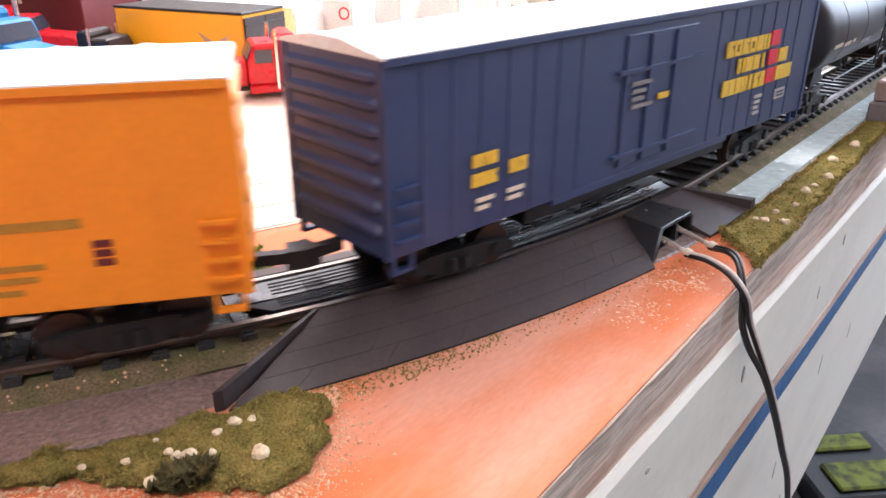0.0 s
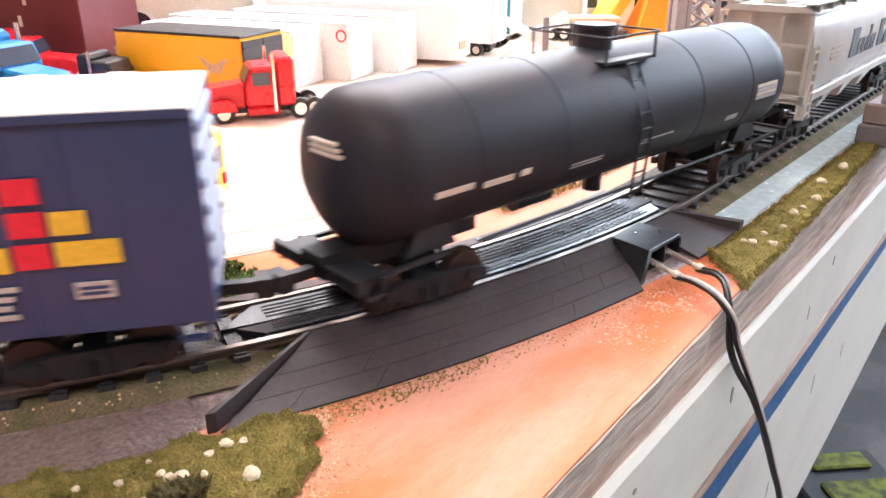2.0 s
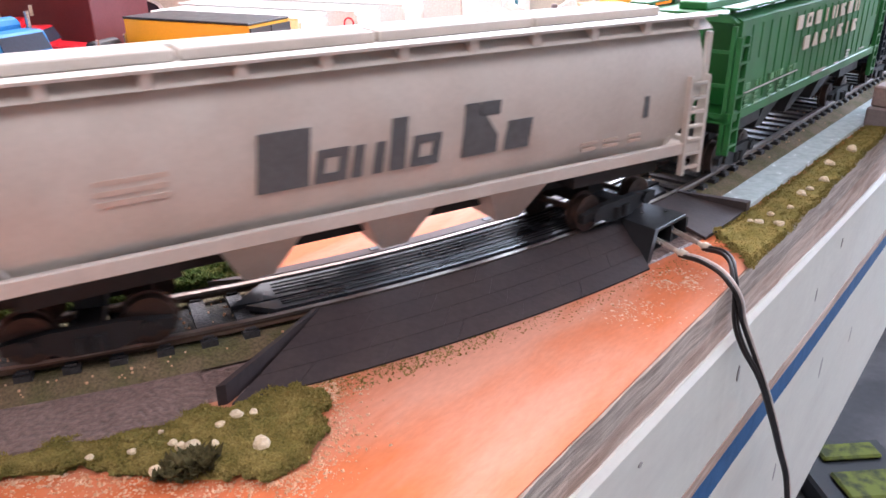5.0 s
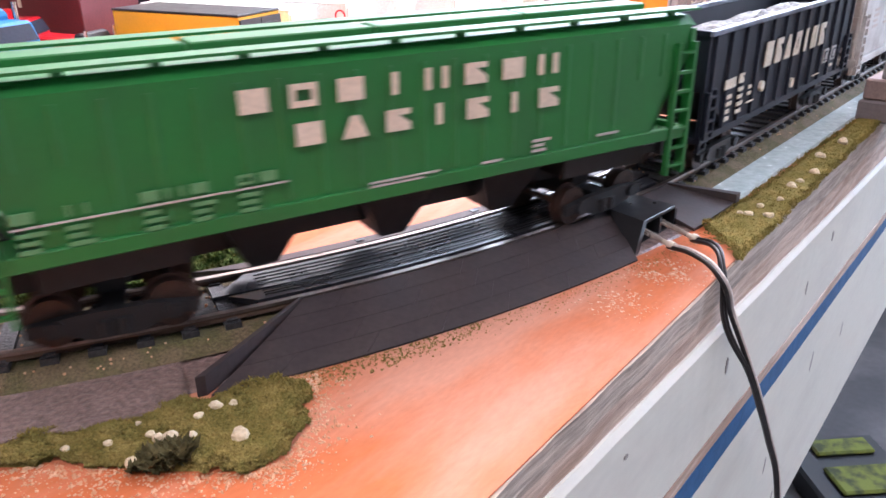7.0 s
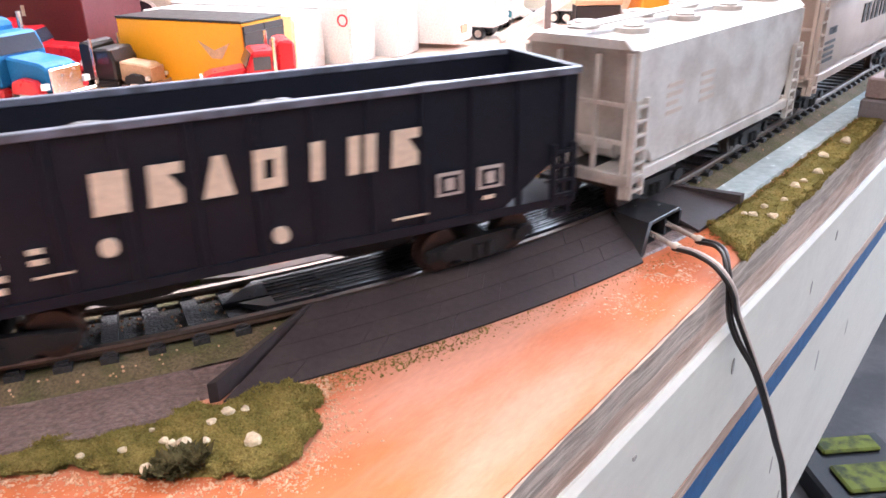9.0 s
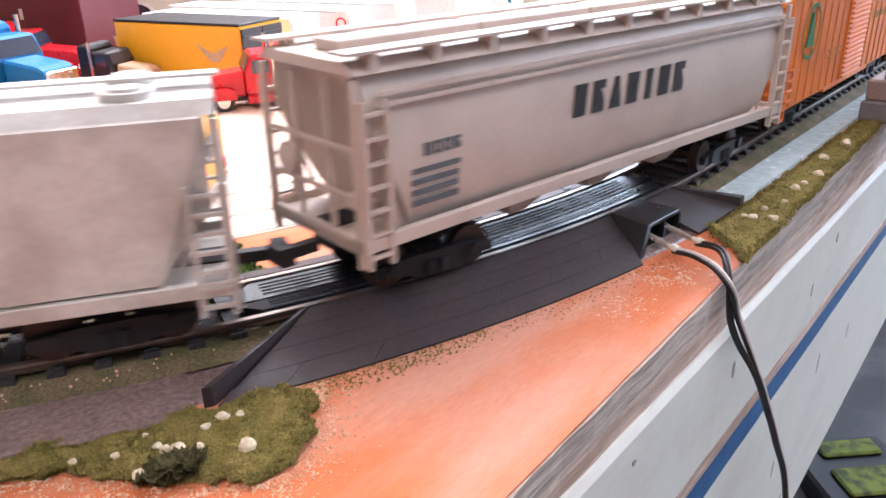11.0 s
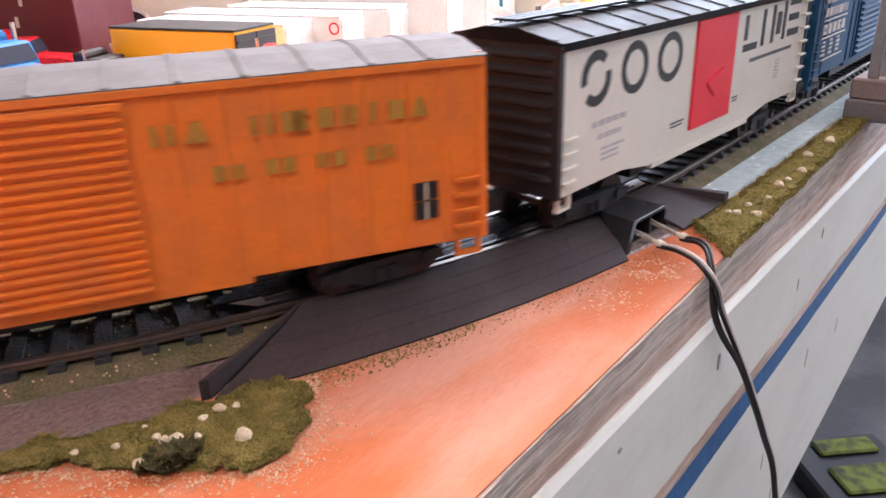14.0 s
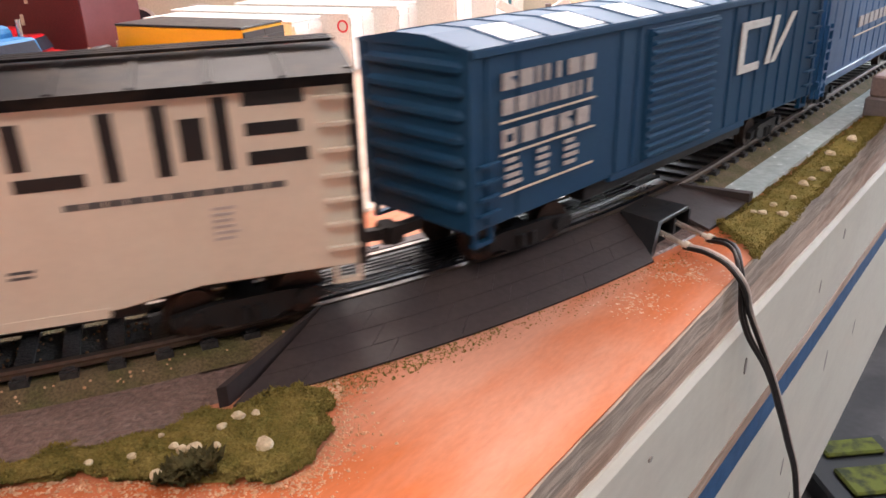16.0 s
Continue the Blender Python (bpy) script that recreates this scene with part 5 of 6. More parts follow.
    for i in range(n):
        a, b = 2 * math.pi * i / n, 2 * math.pi * (i + 1) / n
        if 0.02 < (a / 6.2832) % 0.5 < 0.10:
            continue
        upright(bm, [(-0.0712 + q * 1.06 * math.cos(e), 0.0350 + q * 1.02 * math.sin(e)) for q, e in ((0.0070, a), (0.0070, b), (0.0044, b), (0.0044, a))], -W - 0.00012, -W + 0.0003)
    part("marking", bm, BLACK, car)
    ring(car, -0.0509, 0.0350, 0.0075, 0.0071, 0.0024, BLACK)
    ring(car, -0.0297, 0.0350, 0.0079, 0.0071, 0.0024, BLACK)
    for x0, x1, z0, z1 in ((0.0250, 0.0280, 0.0330, 0.0412), (0.0250, 0.0372, 0.0292, 0.0316), (0.0408, 0.0436, 0.0294, 0.0418), (0.0500, 0.0528, 0.0294, 0.0424), (0.0548, 0.0592, 0.0318, 0.0396), (0.0612, 0.0640, 0.0294, 0.0430), (0.0668, 0.0785, 0.0409, 0.0434), (0.0668, 0.0775, 0.0354, 0.0378), (0.0668, 0.0787, 0.0298, 0.0324)):
        mark(car, x0, x1, z0, z1, BLACK)
    blocks(car, 0.0324, 0.0737, 0.0250, 0.0262, 11, GREYMARK, gap=0.12)
    lines(car, 0.0585, 0.0636, 0.0155, 0.0228, 6, PINKMARK)
    blocks(car, -0.0725, -0.0535, 0.0222, 0.0238, 5, PINKMARK, gap=0.25)
    blocks(car, -0.0690, -0.0560, 0.0186, 0.0200, 4, PINKMARK, gap=0.2)
    lines(car, -0.0670, -0.0540, 0.0120, 0.0165, 3, PINKMARK)
    lines(car, -0.0260, -0.0150, 0.0128, 0.0150, 2, GREYMARK)
    lines(car, 0.0205, 0.0270, 0.0130, 0.0152, 2, GREYMARK)

    # blue ribbed boxcar with white monogram
    car, h = boxcar("boxcar", 1.6103, 1.7906, "dark blue ribbed boxcar with white monogram and ribbed roof", BLUE, BLUE, eave=0.0462, corrugations=7, roof_panels=15, ladders=(1, 2),
                    ribs=[(x, 0.0014) for x in (-0.085, -0.075, -0.036, -0.028, 0.024, 0.033, 0.042, 0.051, 0.060, 0.069, 0.078)])
    for x in range(1, 15, 2):
        a, b = -h + 2 * h * x / 15, -h + 2 * h * (x + 1) / 15
        bm = bmesh.new()
        loft(bm, [[(a + 0.001, y, z), (b - 0.001, y, z), (b - 0.001, y, z + 0.0002), (a + 0.001, y, z + 0.0002)] for y, z in ((-W * 0.95, 0.0470), (-W * 0.32, 0.0490))])
        part("roof_panel", bm, ROOFWHITE, car, "pale roof panel")
    door_panel(car, -0.0235, 0.0130, 0.0080, 0.0435, BLUE, horizontal=14, proud=0.0008)
    y = -W - 0.0008
    word(car, -0.0810, -0.0470, 0.0372, 0.0408, "cbuibb", PINKMARK, y=y, gap=0.25)
    word(car, -0.0810, -0.0470, 0.0318, 0.0352, "bbuubui", PINKMARK, y=y, gap=0.25)
    word(car, -0.0810, -0.0480, 0.0245, 0.0285, "fbbcb", PINKMARK, y=y, gap=0.3)
    for z in (0.0300, 0.0228, 0.0135):
        mark(car, -0.0815, -0.0475, z, z + 0.0004, CREAM, y=y)
    for xx in (-0.0800, -0.0690, -0.0590):
        lines(car, xx, xx + 0.006, 0.0150, 0.0222, 4, PINKMARK, y=y)
    mark(car, 0.0280, 0.0470, 0.0372, 0.0396, WHITE, y=y)
    mark(car, 0.0280, 0.0312, 0.0262, 0.0372, WHITE, y=y)
    mark(car, 0.0280, 0.0420, 0.0238, 0.0262, WHITE, y=y)
    mark(car, 0.0470, 0.0500, 0.0245, 0.0396, WHITE, y=y, slant=0.004)
    mark(car, 0.0510, 0.0540, 0.0245, 0.0396, WHITE, y=y, slant=0.013)

    # blue hopper, last in sight
    sec = [(-W, 0.0080), (-W, 0.0425), (-W * 0.7, 0.0455), (W * 0.7, 0.0455), (W, 0.0425), (W, 0.0080)]
    car, h, half, top = hopper("covered_hopper", 1.8116, 1.9880, "blue covered hopper with white stripes of lettering", MIDBLUE, sec, bays=3, open_end=0.012, ribs=14, cut_z=0.026)
    blocks(car, -0.040, 0.020, 0.0240, 0.0285, 7, PINKMARK, gap=0.3, y=-half - 0.0008)
    mark(car, -0.045, 0.040, 0.0205, 0.0210, CREAM, y=-half - 0.0008)


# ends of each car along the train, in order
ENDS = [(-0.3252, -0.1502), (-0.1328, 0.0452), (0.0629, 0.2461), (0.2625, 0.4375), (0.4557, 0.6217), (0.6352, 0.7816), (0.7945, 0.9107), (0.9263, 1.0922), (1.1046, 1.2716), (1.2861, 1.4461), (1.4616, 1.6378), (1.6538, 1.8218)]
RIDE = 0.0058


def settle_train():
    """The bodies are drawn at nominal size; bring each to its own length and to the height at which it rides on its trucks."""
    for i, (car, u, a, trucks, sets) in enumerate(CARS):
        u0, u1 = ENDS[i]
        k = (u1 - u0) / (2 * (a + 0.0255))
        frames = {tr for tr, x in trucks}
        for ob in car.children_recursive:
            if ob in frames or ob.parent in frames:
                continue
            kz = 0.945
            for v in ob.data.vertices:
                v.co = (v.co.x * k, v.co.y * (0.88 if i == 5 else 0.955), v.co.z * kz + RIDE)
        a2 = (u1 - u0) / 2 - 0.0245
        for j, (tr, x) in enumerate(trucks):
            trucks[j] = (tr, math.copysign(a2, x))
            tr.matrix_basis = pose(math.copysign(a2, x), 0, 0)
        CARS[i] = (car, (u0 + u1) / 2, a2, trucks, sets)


# metres that the train has run, half second by half second
RUN = [0.0000, 0.0501, 0.1003, 0.1506, 0.2001, 0.2477, 0.2933, 0.3376, 0.3814, 0.4251, 0.4689, 0.5133, 0.5587, 0.6052, 0.6545, 0.7062, 0.7576, 0.8061, 0.8565, 0.9075, 0.9588, 1.0103, 1.0617, 1.1126, 1.1630, 1.2121, 1.2631, 1.3159, 1.3687, 1.4192, 1.4698, 1.5219, 1.5755, 1.6292]


def ran(t):
    """Smooth through the table."""
    k = min(max(int(t * 2), 0), len(RUN) - 2)
    f = t * 2 - k
    p0, p1, p2, p3 = (RUN[min(max(k + j, 0), len(RUN) - 1)] for j in (-1, 0, 1, 2))
    if k == 0:
        p0 = 2 * p1 - p2
    return p1 + 0.5 * f * (p2 - p0 + f * (2 * p0 - 5 * p1 + 4 * p2 - p3 + f * (3 * (p1 - p2) + p3 - p0)))


def car_pose(u, a, t):
    s = u - ran(t)
    x0, y0, h0 = line(s - a)
    x1, y1, h1 = line(s + a)
    yaw = math.atan2(y1 - y0, x1 - x0)
    return pose((x0 + x1) / 2, (y0 + y1) / 2, RAILZ, 0, 0, math.degrees(yaw)), (math.degrees(h0 - yaw), math.degrees(h1 - yaw)), s


def motions():
    for car, u, a, trucks, sets in CARS:
        times = [k * 0.25 for k in range(65)]
        walk(car, [(t, car_pose(u, a, t)[0]) for t in times])
        for k, (tr, x) in enumerate(trucks):
            walk(tr, [(t, pose(x, 0, 0, 0, 0, car_pose(u, a, t)[1][k])) for t in times[::2]])
        near = [t / 30 for t in range(0, 481) if t in (0, 480) or -0.32 < u - ran(t / 30) < 0.24]
        for ws, x in sets:
            rows, held, last = [], 0.0, None
            for t in near:
                if last is not None and t - last < 0.05:
                    held -= math.degrees((ran(t) - ran(last)) / 0.0048)
                rows.append((t, pose(x, 0, 0.0048, 0, held, 0)))
                last = t
            walk(ws, rows)


# ---------------------------------------------------------------- scenery and background
def stone(x, y, r, z=0.0008, flat=0.75):
    bm = bmesh.new()
    bmesh.ops.create_icosphere(bm, subdivisions=2, radius=r)
    k = random.uniform(0, 50)
    for v in bm.verts:
        v.co *= 1 + 0.42 * noise.noise(v.co / r * 1.1 + Vector((k, k, k)))
        v.co.z *= flat
    ob = part("stone", bm, STONE)
    ob.matrix_basis = pose(x, y, z + r * 0.3, random.uniform(-15, 15), random.uniform(-15, 15), random.uniform(0, 360))
    return tagged(ob, "small pale tan scenic stone lying on the moss", "stone", "scenic stones")


def inside(p, poly):
    c = False
    for (x0, y0), (x1, y1) in zip(poly, poly[1:] + poly[:1]):
        if (y0 > p[1]) != (y1 > p[1]) and p[0] < (x1 - x0) * (p[1] - y0) / (y1 - y0) + x0:
            c = not c
    return c


def flock(name, poly, n, r0, r1, material, label, height=0.0008, z=0.0):
    """Moss or foliage: thousands of tiny three-bladed tufts strewn over a patch, thinner at its rim."""
    xs, ys = [p[0] for p in poly], [p[1] for p in poly]
    vs, fs = [], []
    made = 0
    while made < n:
        x, y = random.uniform(min(xs) - 0.002, max(xs) + 0.002), random.uniform(min(ys) - 0.002, max(ys) + 0.002)
        wob = 0.0022 * noise.noise((x * 400, y * 400, 2.0))
        if not inside((x + wob, y + wob), poly):
            continue
        hill = height * (0.6 + 0.8 * noise.noise((x * 160, y * 160, 5.0)))
        r = random.uniform(r0, r1)
        a0 = random.uniform(0, 6.28)
        for k in range(3):
            a = a0 + 2.1 * k
            dx, dy = math.cos(a) * r, math.sin(a) * r
            i = len(vs)
            zz = z + max(0.0, hill) + random.uniform(-0.3, 0.3) * r
            vs += [(x - dy * 0.5, y + dx * 0.5, zz), (x + dy * 0.5, y - dx * 0.5, zz), (x + dx, y + dy, zz + r * random.uniform(0.4, 1.2))]
            fs.append((i, i + 1, i + 2))
        made += 1
    me = bpy.data.meshes.new(name)
    me.from_pydata(vs, [], fs)
    me.materials.append(material)
    ob = new(name, me)
    return tagged(ob, label, "scenic cover", kind="stuff")


def crumbs(name, spots, r0, r1, material, label, flat=0.7):
    """Many small broken lumps, each an uneven eight-sided stone lying on the ground."""
    vs, fs = [], []
    for x, y in spots:
        if EDGE_N.x * x + EDGE_N.y * y > EDGE_OFF - 0.0008:
            continue
        r = r0 + (r1 - r0) * random.random() ** 2.5
        a = random.uniform(0, 6.28)
        i = len(vs)
        for k in range(4):
            q = r * random.uniform(0.6, 1.4)
            vs.append((x + q * math.cos(a + k * 1.57), y + q * math.sin(a + k * 1.57), r * flat * random.uniform(0.2, 0.7)))
        vs += [(x + r * random.uniform(-0.3, 0.3), y + r * random.uniform(-0.3, 0.3), r * flat * random.uniform(1.1, 1.7)), (x, y, -r * 0.3)]
        for k in range(4):
            n = (k + 1) % 4
            fs += [(i + k, i + n, i + 4), (i + n, i + k, i + 5)]
    me = bpy.data.meshes.new(name)
    me.from_pydata(vs, [], fs)
    me.materials.append(material)
    return tagged(new(name, me), label, "grit", kind="stuff")


def mound(name, poly, material, label, height=0.0012, step=0.0012):
    """The soft bed under the tufts, domed and ragged."""
    xs, ys = [p[0] for p in poly], [p[1] for p in poly]
    bm = bmesh.new()
    nx, ny = int((max(xs) - min(xs)) / step) + 2, int((max(ys) - min(ys)) / step) + 2
    vs = {}
    for i in range(nx):
        for j in range(ny):
            x, y = min(xs) + i * step, min(ys) + j * step
            wob = 0.0022 * noise.noise((x * 400, y * 400, 2.0))
            if inside((x + wob, y + wob), poly):
                vs[i, j] = bm.verts.new((x, y, 0.0003 + max(0, height * (0.6 + 0.8 * noise.noise((x * 160, y * 160, 5.0))))))
    for (i, j), v in list(vs.items()):
        q = [vs.get(k) for k in ((i, j), (i + 1, j), (i + 1, j + 1), (i, j + 1))]
        if all(q):
            bm.faces.new(q)
    for e in [e for e in bm.edges if e.is_boundary]:
        for v in e.verts:
            v.co.z = 0.0001
    ob = part(name, bm, material, smooth=True)
    return tagged(ob, label, "scenic cover", kind="stuff")


def wheel(parent, x, y, r, w, rim=STEEL):
    bm = bmesh.new()
    cyl(bm, (x, y - w / 2, r), (x, y + w / 2, r), r, seg=18)
    t = part("wheel", bm, BLACK, parent, smooth=True)
    bm = bmesh.new()
    cyl(bm, (x, y - w / 2 - 0.0003, r), (x, y + w / 2 + 0.0003, r), r * 0.6, seg=14)
    part("rim", bm, rim, t, smooth=True)


def tractor(x, y, yaw, k, label, paint, low, grille, chassis=BLACK, stacks=True, nose=None):
    """A long-nosed toy truck tractor that looks along +x; k scales it."""
    t = thing("toy_truck", pose(x, y, 0, 0, 0, yaw), label, "toy truck", "toy trucks on the lot")
    s = lambda *v: tuple(q * k for q in v)
    quick("chassis", chassis, t, s(-0.034, 0.024, -0.005, 0.005, 0.004, 0.008))
    bm = bmesh.new()
    upright(bm, [tuple(q * k for q in p) for p in ((-0.012, 0.008), (0.004, 0.008), (0.004, 0.021), (0.0005, 0.029), (-0.012, 0.029))], -0.0135 * k, 0.0135 * k)
    cab = part("cab", bm, paint, t, bevel=0.0012 * k)
    bm = bmesh.new()
    upright(bm, [tuple(q * k for q in p) for p in ((-0.022, 0.008), (-0.0122, 0.008), (-0.0122, 0.032), (-0.016, 0.034), (-0.022, 0.033))], -0.0135 * k, 0.0135 * k)
    part("sleeper", bm, paint, t, bevel=0.0014 * k)
    bm = bmesh.new()
    upright(bm, [tuple(q * k for q in p) for p in ((0.004, 0.007), (0.026, 0.007), (0.026, 0.0165), (0.022, 0.0185), (0.004, 0.0205))], -0.0088 * k, 0.0088 * k)
    part("hood", bm, nose or paint, t, bevel=0.0010 * k)
    quick("grille", grille, t, s(0.0261, 0.0275, -0.0080, 0.0080, 0.0060, 0.0165), bevel=0.0005 * k)
    quick("bumper", grille, t, s(0.0276, 0.0290, -0.0135, 0.0135, 0.0020, 0.0062), bevel=0.0005 * k)
    for yy in (-1, 1):
        bm = bmesh.new()
        upright(bm, [tuple(q * k for q in p) for p in ((0.009, 0.0062), (0.010, 0.0110), (0.015, 0.0130), (0.022, 0.0120), (0.0258, 0.0062))], *sorted((yy * 0.0089 * k, yy * 0.0132 * k)))
        part("fender", bm, low, t, bevel=0.0006 * k)
        quick("door_window", GLASS, cab, s(-0.0085, 0.0005, *sorted((yy * 0.0134, yy * 0.0138)), 0.0195, 0.0262))
        quick("fuel_tank", low, t, s(-0.013, 0.004, *sorted((yy * 0.0080, yy * 0.0132)), 0.0035, 0.0078), bevel=0.0008 * k)
        quick("headlight", WHITE, t, s(0.0252, 0.0272, *sorted((yy * 0.0092, yy * 0.0122)), 0.0085, 0.0110))
        if stacks:
            bm = bmesh.new()
            cyl(bm, s(-0.0105, yy * 0.0150, 0.006), s(-0.0105, yy * 0.0150, 0.036), 0.0011 * k, seg=8)
            part("exhaust_pipe", bm, STEEL, t, smooth=True)
        for xx in (0.0165, -0.024, -0.032):
            wheel(t, xx * k, yy * 0.0105 * k, 0.0056 * k, 0.0040 * k)
    bm = bmesh.new()
    loft(bm, [[s(0.00415 + d, -0.0118, 0.0213), s(0.00415 + d, 0.0118, 0.0213), s(0.0010 + d, 0.0112, 0.0280), s(0.0010 + d, -0.0112, 0.0280)] for d in (0, 0.0004)])
    part("windscreen", bm, GLASS, cab)
    return t


def trailer(x, y, yaw, length, height, width, label, side, roof, end, wheels=True, base=0.0):
    """A box trailer: its near right corner stands at the origin, its side runs along -x."""
    t = thing("toy_trailer", pose(x, y, 0, 0, 0, yaw), label, "toy trailer", "toy trailers on the lot")
    z0 = base
    quick("body", side, t, (-length, 0, 0, width, z0, height - 0.0006), bevel=0.0005)
    quick("roof", roof, t, (-length - 0.0003, 0.0003, -0.0003, width + 0.0003, height - 0.0006, height + 0.0006), bevel=0.0003)
    e = quick("rear_door", end, t, (0.0002, 0.0012, 0.0006, width / 2 - 0.0003, z0 + 0.001, height - 0.002), (0.0002, 0.0012, width / 2 + 0.0003, width - 0.0006, z0 + 0.001, height - 0.002))
    for k in range(3):
        quick("hinge_bar", end, e, (0.0012, 0.0018, 0.001, width - 0.001, z0 + 0.006 + (height - 0.012) * k / 2, z0 + 0.007 + (height - 0.012) * k / 2))
    quick("bottom_rail", end, t, (-length, 0, -0.0004, 0.0004, z0, z0 + 0.0016))
    if base > 0.004:
        for xx in (-0.012, -0.022, -length + 0.02):
            for yy in (0.003, width - 0.003):
                wheel(t, xx, yy, base * 0.48, 0.004)
        quick("undercarriage", BLACK, t, (-length + 0.01, -0.004, width * 0.3, width * 0.7, base * 0.5, base))
    return t


def build_van():
    L, H, Wd = 0.068, 0.0300, 0.026
    v = thing("toy_van", pose(-0.0735, 0.2185, 0, 0, 0, -4.0) @ Matrix.Scale(0.85, 4), "yellow and black toy delivery van with painted lettering", "toy van")
    bm = bmesh.new()
    upright(bm, [(0, 0.0045), (0, H - 0.002), (-0.002, H), (-L + 0.022, H), (-L + 0.010, 0.0175), (-L + 0.001, 0.0140), (-L, 0.0045)], 0, Wd)
    body = part("body", bm, AMBER, v, bevel=0.0008)
    for k in range(5):
        quick("roof_rib", YELLOW, body, (-L + 0.024, -0.002, 0.003 + 0.0045 * k, 0.0045 + 0.0045 * k, H, H + 0.0005))
    quick("skirt", BLACK, v, (-L + 0.002, -0.0005, -0.0004, Wd + 0.0004, 0.0036, 0.0062))
    quick("stripe", BLACK, v, (-0.012, -0.0006, -0.0004, 0, 0.0076, 0.0094), (-0.040, -0.0215, -0.0004, 0, 0.0080, 0.0094))
    quick("sign_band", WHITE, v, (-0.034, -0.002, -0.0003, 0, 0.0108, 0.0142))
    quick("sign_band", BLACK, v, (-0.0345, -0.0015, -0.0002, 0, 0.0104, 0.0108), (-0.0345, -0.0015, -0.0002, 0, 0.0142, 0.0146))
    cu = bpy.data.curves.new("sign", "FONT")
    cu.body, cu.size, cu.extrude = "BODY & PAINT", 0.0040, 0.0001
    cu.materials.append(BLACK)
    tmp = bpy.data.objects.new("sign", cu)
    scene.collection.objects.link(tmp)
    me = bpy.data.meshes.new_from_object(tmp.evaluated_get(bpy.context.evaluated_depsgraph_get()))
    bpy.data.objects.remove(tmp)
    ob = new("sign_lettering", me)
    ob.parent = v
    ob.matrix_basis = pose(-0.0330, -0.0005, 0.0110, 90, 0, 0)
    bm = bmesh.new()
    upright(bm, [(-0.020, 0.0245), (-0.0095, 0.0245), (-0.0095, 0.0225), (-0.014, 0.0225), (-0.0145, 0.0190), (-0.0155, 0.0220), (-0.0168, 0.0180), (-0.0175, 0.0225), (-0.0190, 0.0195)], -0.0003, 0.0002)
    part("paint_drip_badge", bm, BLACK, v, "dripping black paint badge")
    quick("rear_window", GLASS, v, (0, 0.0005, 0.004, Wd - 0.004, 0.0155, 0.0235))
    quick("bumper", STEEL, v, (0, 0.0012, 0.001, Wd - 0.001, 0.0040, 0.0062))
    for yy in (0.0015, Wd - 0.0040):
        quick("tail_light", REDM, v, (0, 0.0008, yy, yy + 0.0025, 0.0085, 0.0125))
    bm = bmesh.new()
    loft(bm, [[(-L + 0.0222 + d, 0.002, H - 0.001), (-L + 0.0222 + d, Wd - 0.002, H - 0.001), (-L + 0.0105 + d, Wd - 0.001, 0.0180), (-L + 0.0105 + d, 0.001, 0.0180)] for d in (-0.0008, 0.0)])
    part("windscreen", bm, GLASS, v)
    quick("side_window", GLASS, v, (-L + 0.017, -L + 0.026, -0.0003, 0.0002, 0.0175, 0.0255))
    for x in (-0.0165, -L + 0.0145):
        for y in (0.001, Wd - 0.001):
            wheel(v, x, y, 0.0058, 0.0035, rim=RUST)


def lattice_leg(parent, x, y, w, z0, z1, material):
    bm = bmesh.new()
    for dx in (0, w):
        for dy in (0, w):
            box(bm, x + dx - 0.0012, x + dx + 0.0012, y + dy - 0.0012, y + dy + 0.0012, z0, z1)
    part("leg_angles", bm, material, parent)
    n = int((z1 - z0) / (w * 0.55))
    for k in range(n):
        za, zb = z0 + (z1 - z0) * k / n, z0 + (z1 - z0) * (k + 1) / n
        bm = bmesh.new()
        for dy in (0, w):
            cyl(bm, (x, y + dy, za), (x + w, y + dy, zb), 0.0008, seg=5)
            cyl(bm, (x + w, y + dy, za), (x, y + dy, zb), 0.0008, seg=5)
        for dx in (0, w):
            cyl(bm, (x + dx, y, za), (x + dx, y + w, zb), 0.0008, seg=5)
            cyl(bm, (x + dx, y + w, za), (x + dx, y, zb), 0.0008, seg=5)
        part("lattice_brace", bm, material, parent)


def build_towers():
    t = thing("bridge_tower", pose(0.1675, 0.3085, 0, 0, 0, -41), "grey lattice bridge tower on a brown pier", "bridge tower", "bridge towers")
    quick("pier_base", PIERDK, t, (0, 0.034, 0, 0.030, 0, 0.0085), bevel=0.0008)
    quick("pier_top", PIER, t, (0.001, 0.033, 0.001, 0.029, 0.0085, 0.0170), bevel=0.0008)
    quick("corner_column", BRIDGE, t, (0.0060, 0.0100, 0.0030, 0.0070, 0.0170, 0.12), bevel=0.0005)
    lattice_leg(t, 0.0120, 0.0040, 0.018, 0.0170, 0.12, BRIDGE)
    quick("foot_plate", WHITE, t, (0.0106, 0.0316, 0.0026, 0.0236, 0.0170, 0.0182))
    f = thing("bridge_tower", pose(0.128, 0.437, 0, 0, 0, 15), "grey lattice bridge tower beyond the track", "bridge tower", "bridge towers")
    quick("pier_base", PIERDK, f, (-0.008, 0.034, -0.006, 0.028, 0, 0.02), bevel=0.0008)
    quick("corner_column", BRIDGE, f, (-0.002, 0.004, -0.002, 0.004, 0.02, 0.12), bevel=0.0005)
    lattice_leg(f, 0.006, 0, 0.018, 0.02, 0.12, BRIDGE)


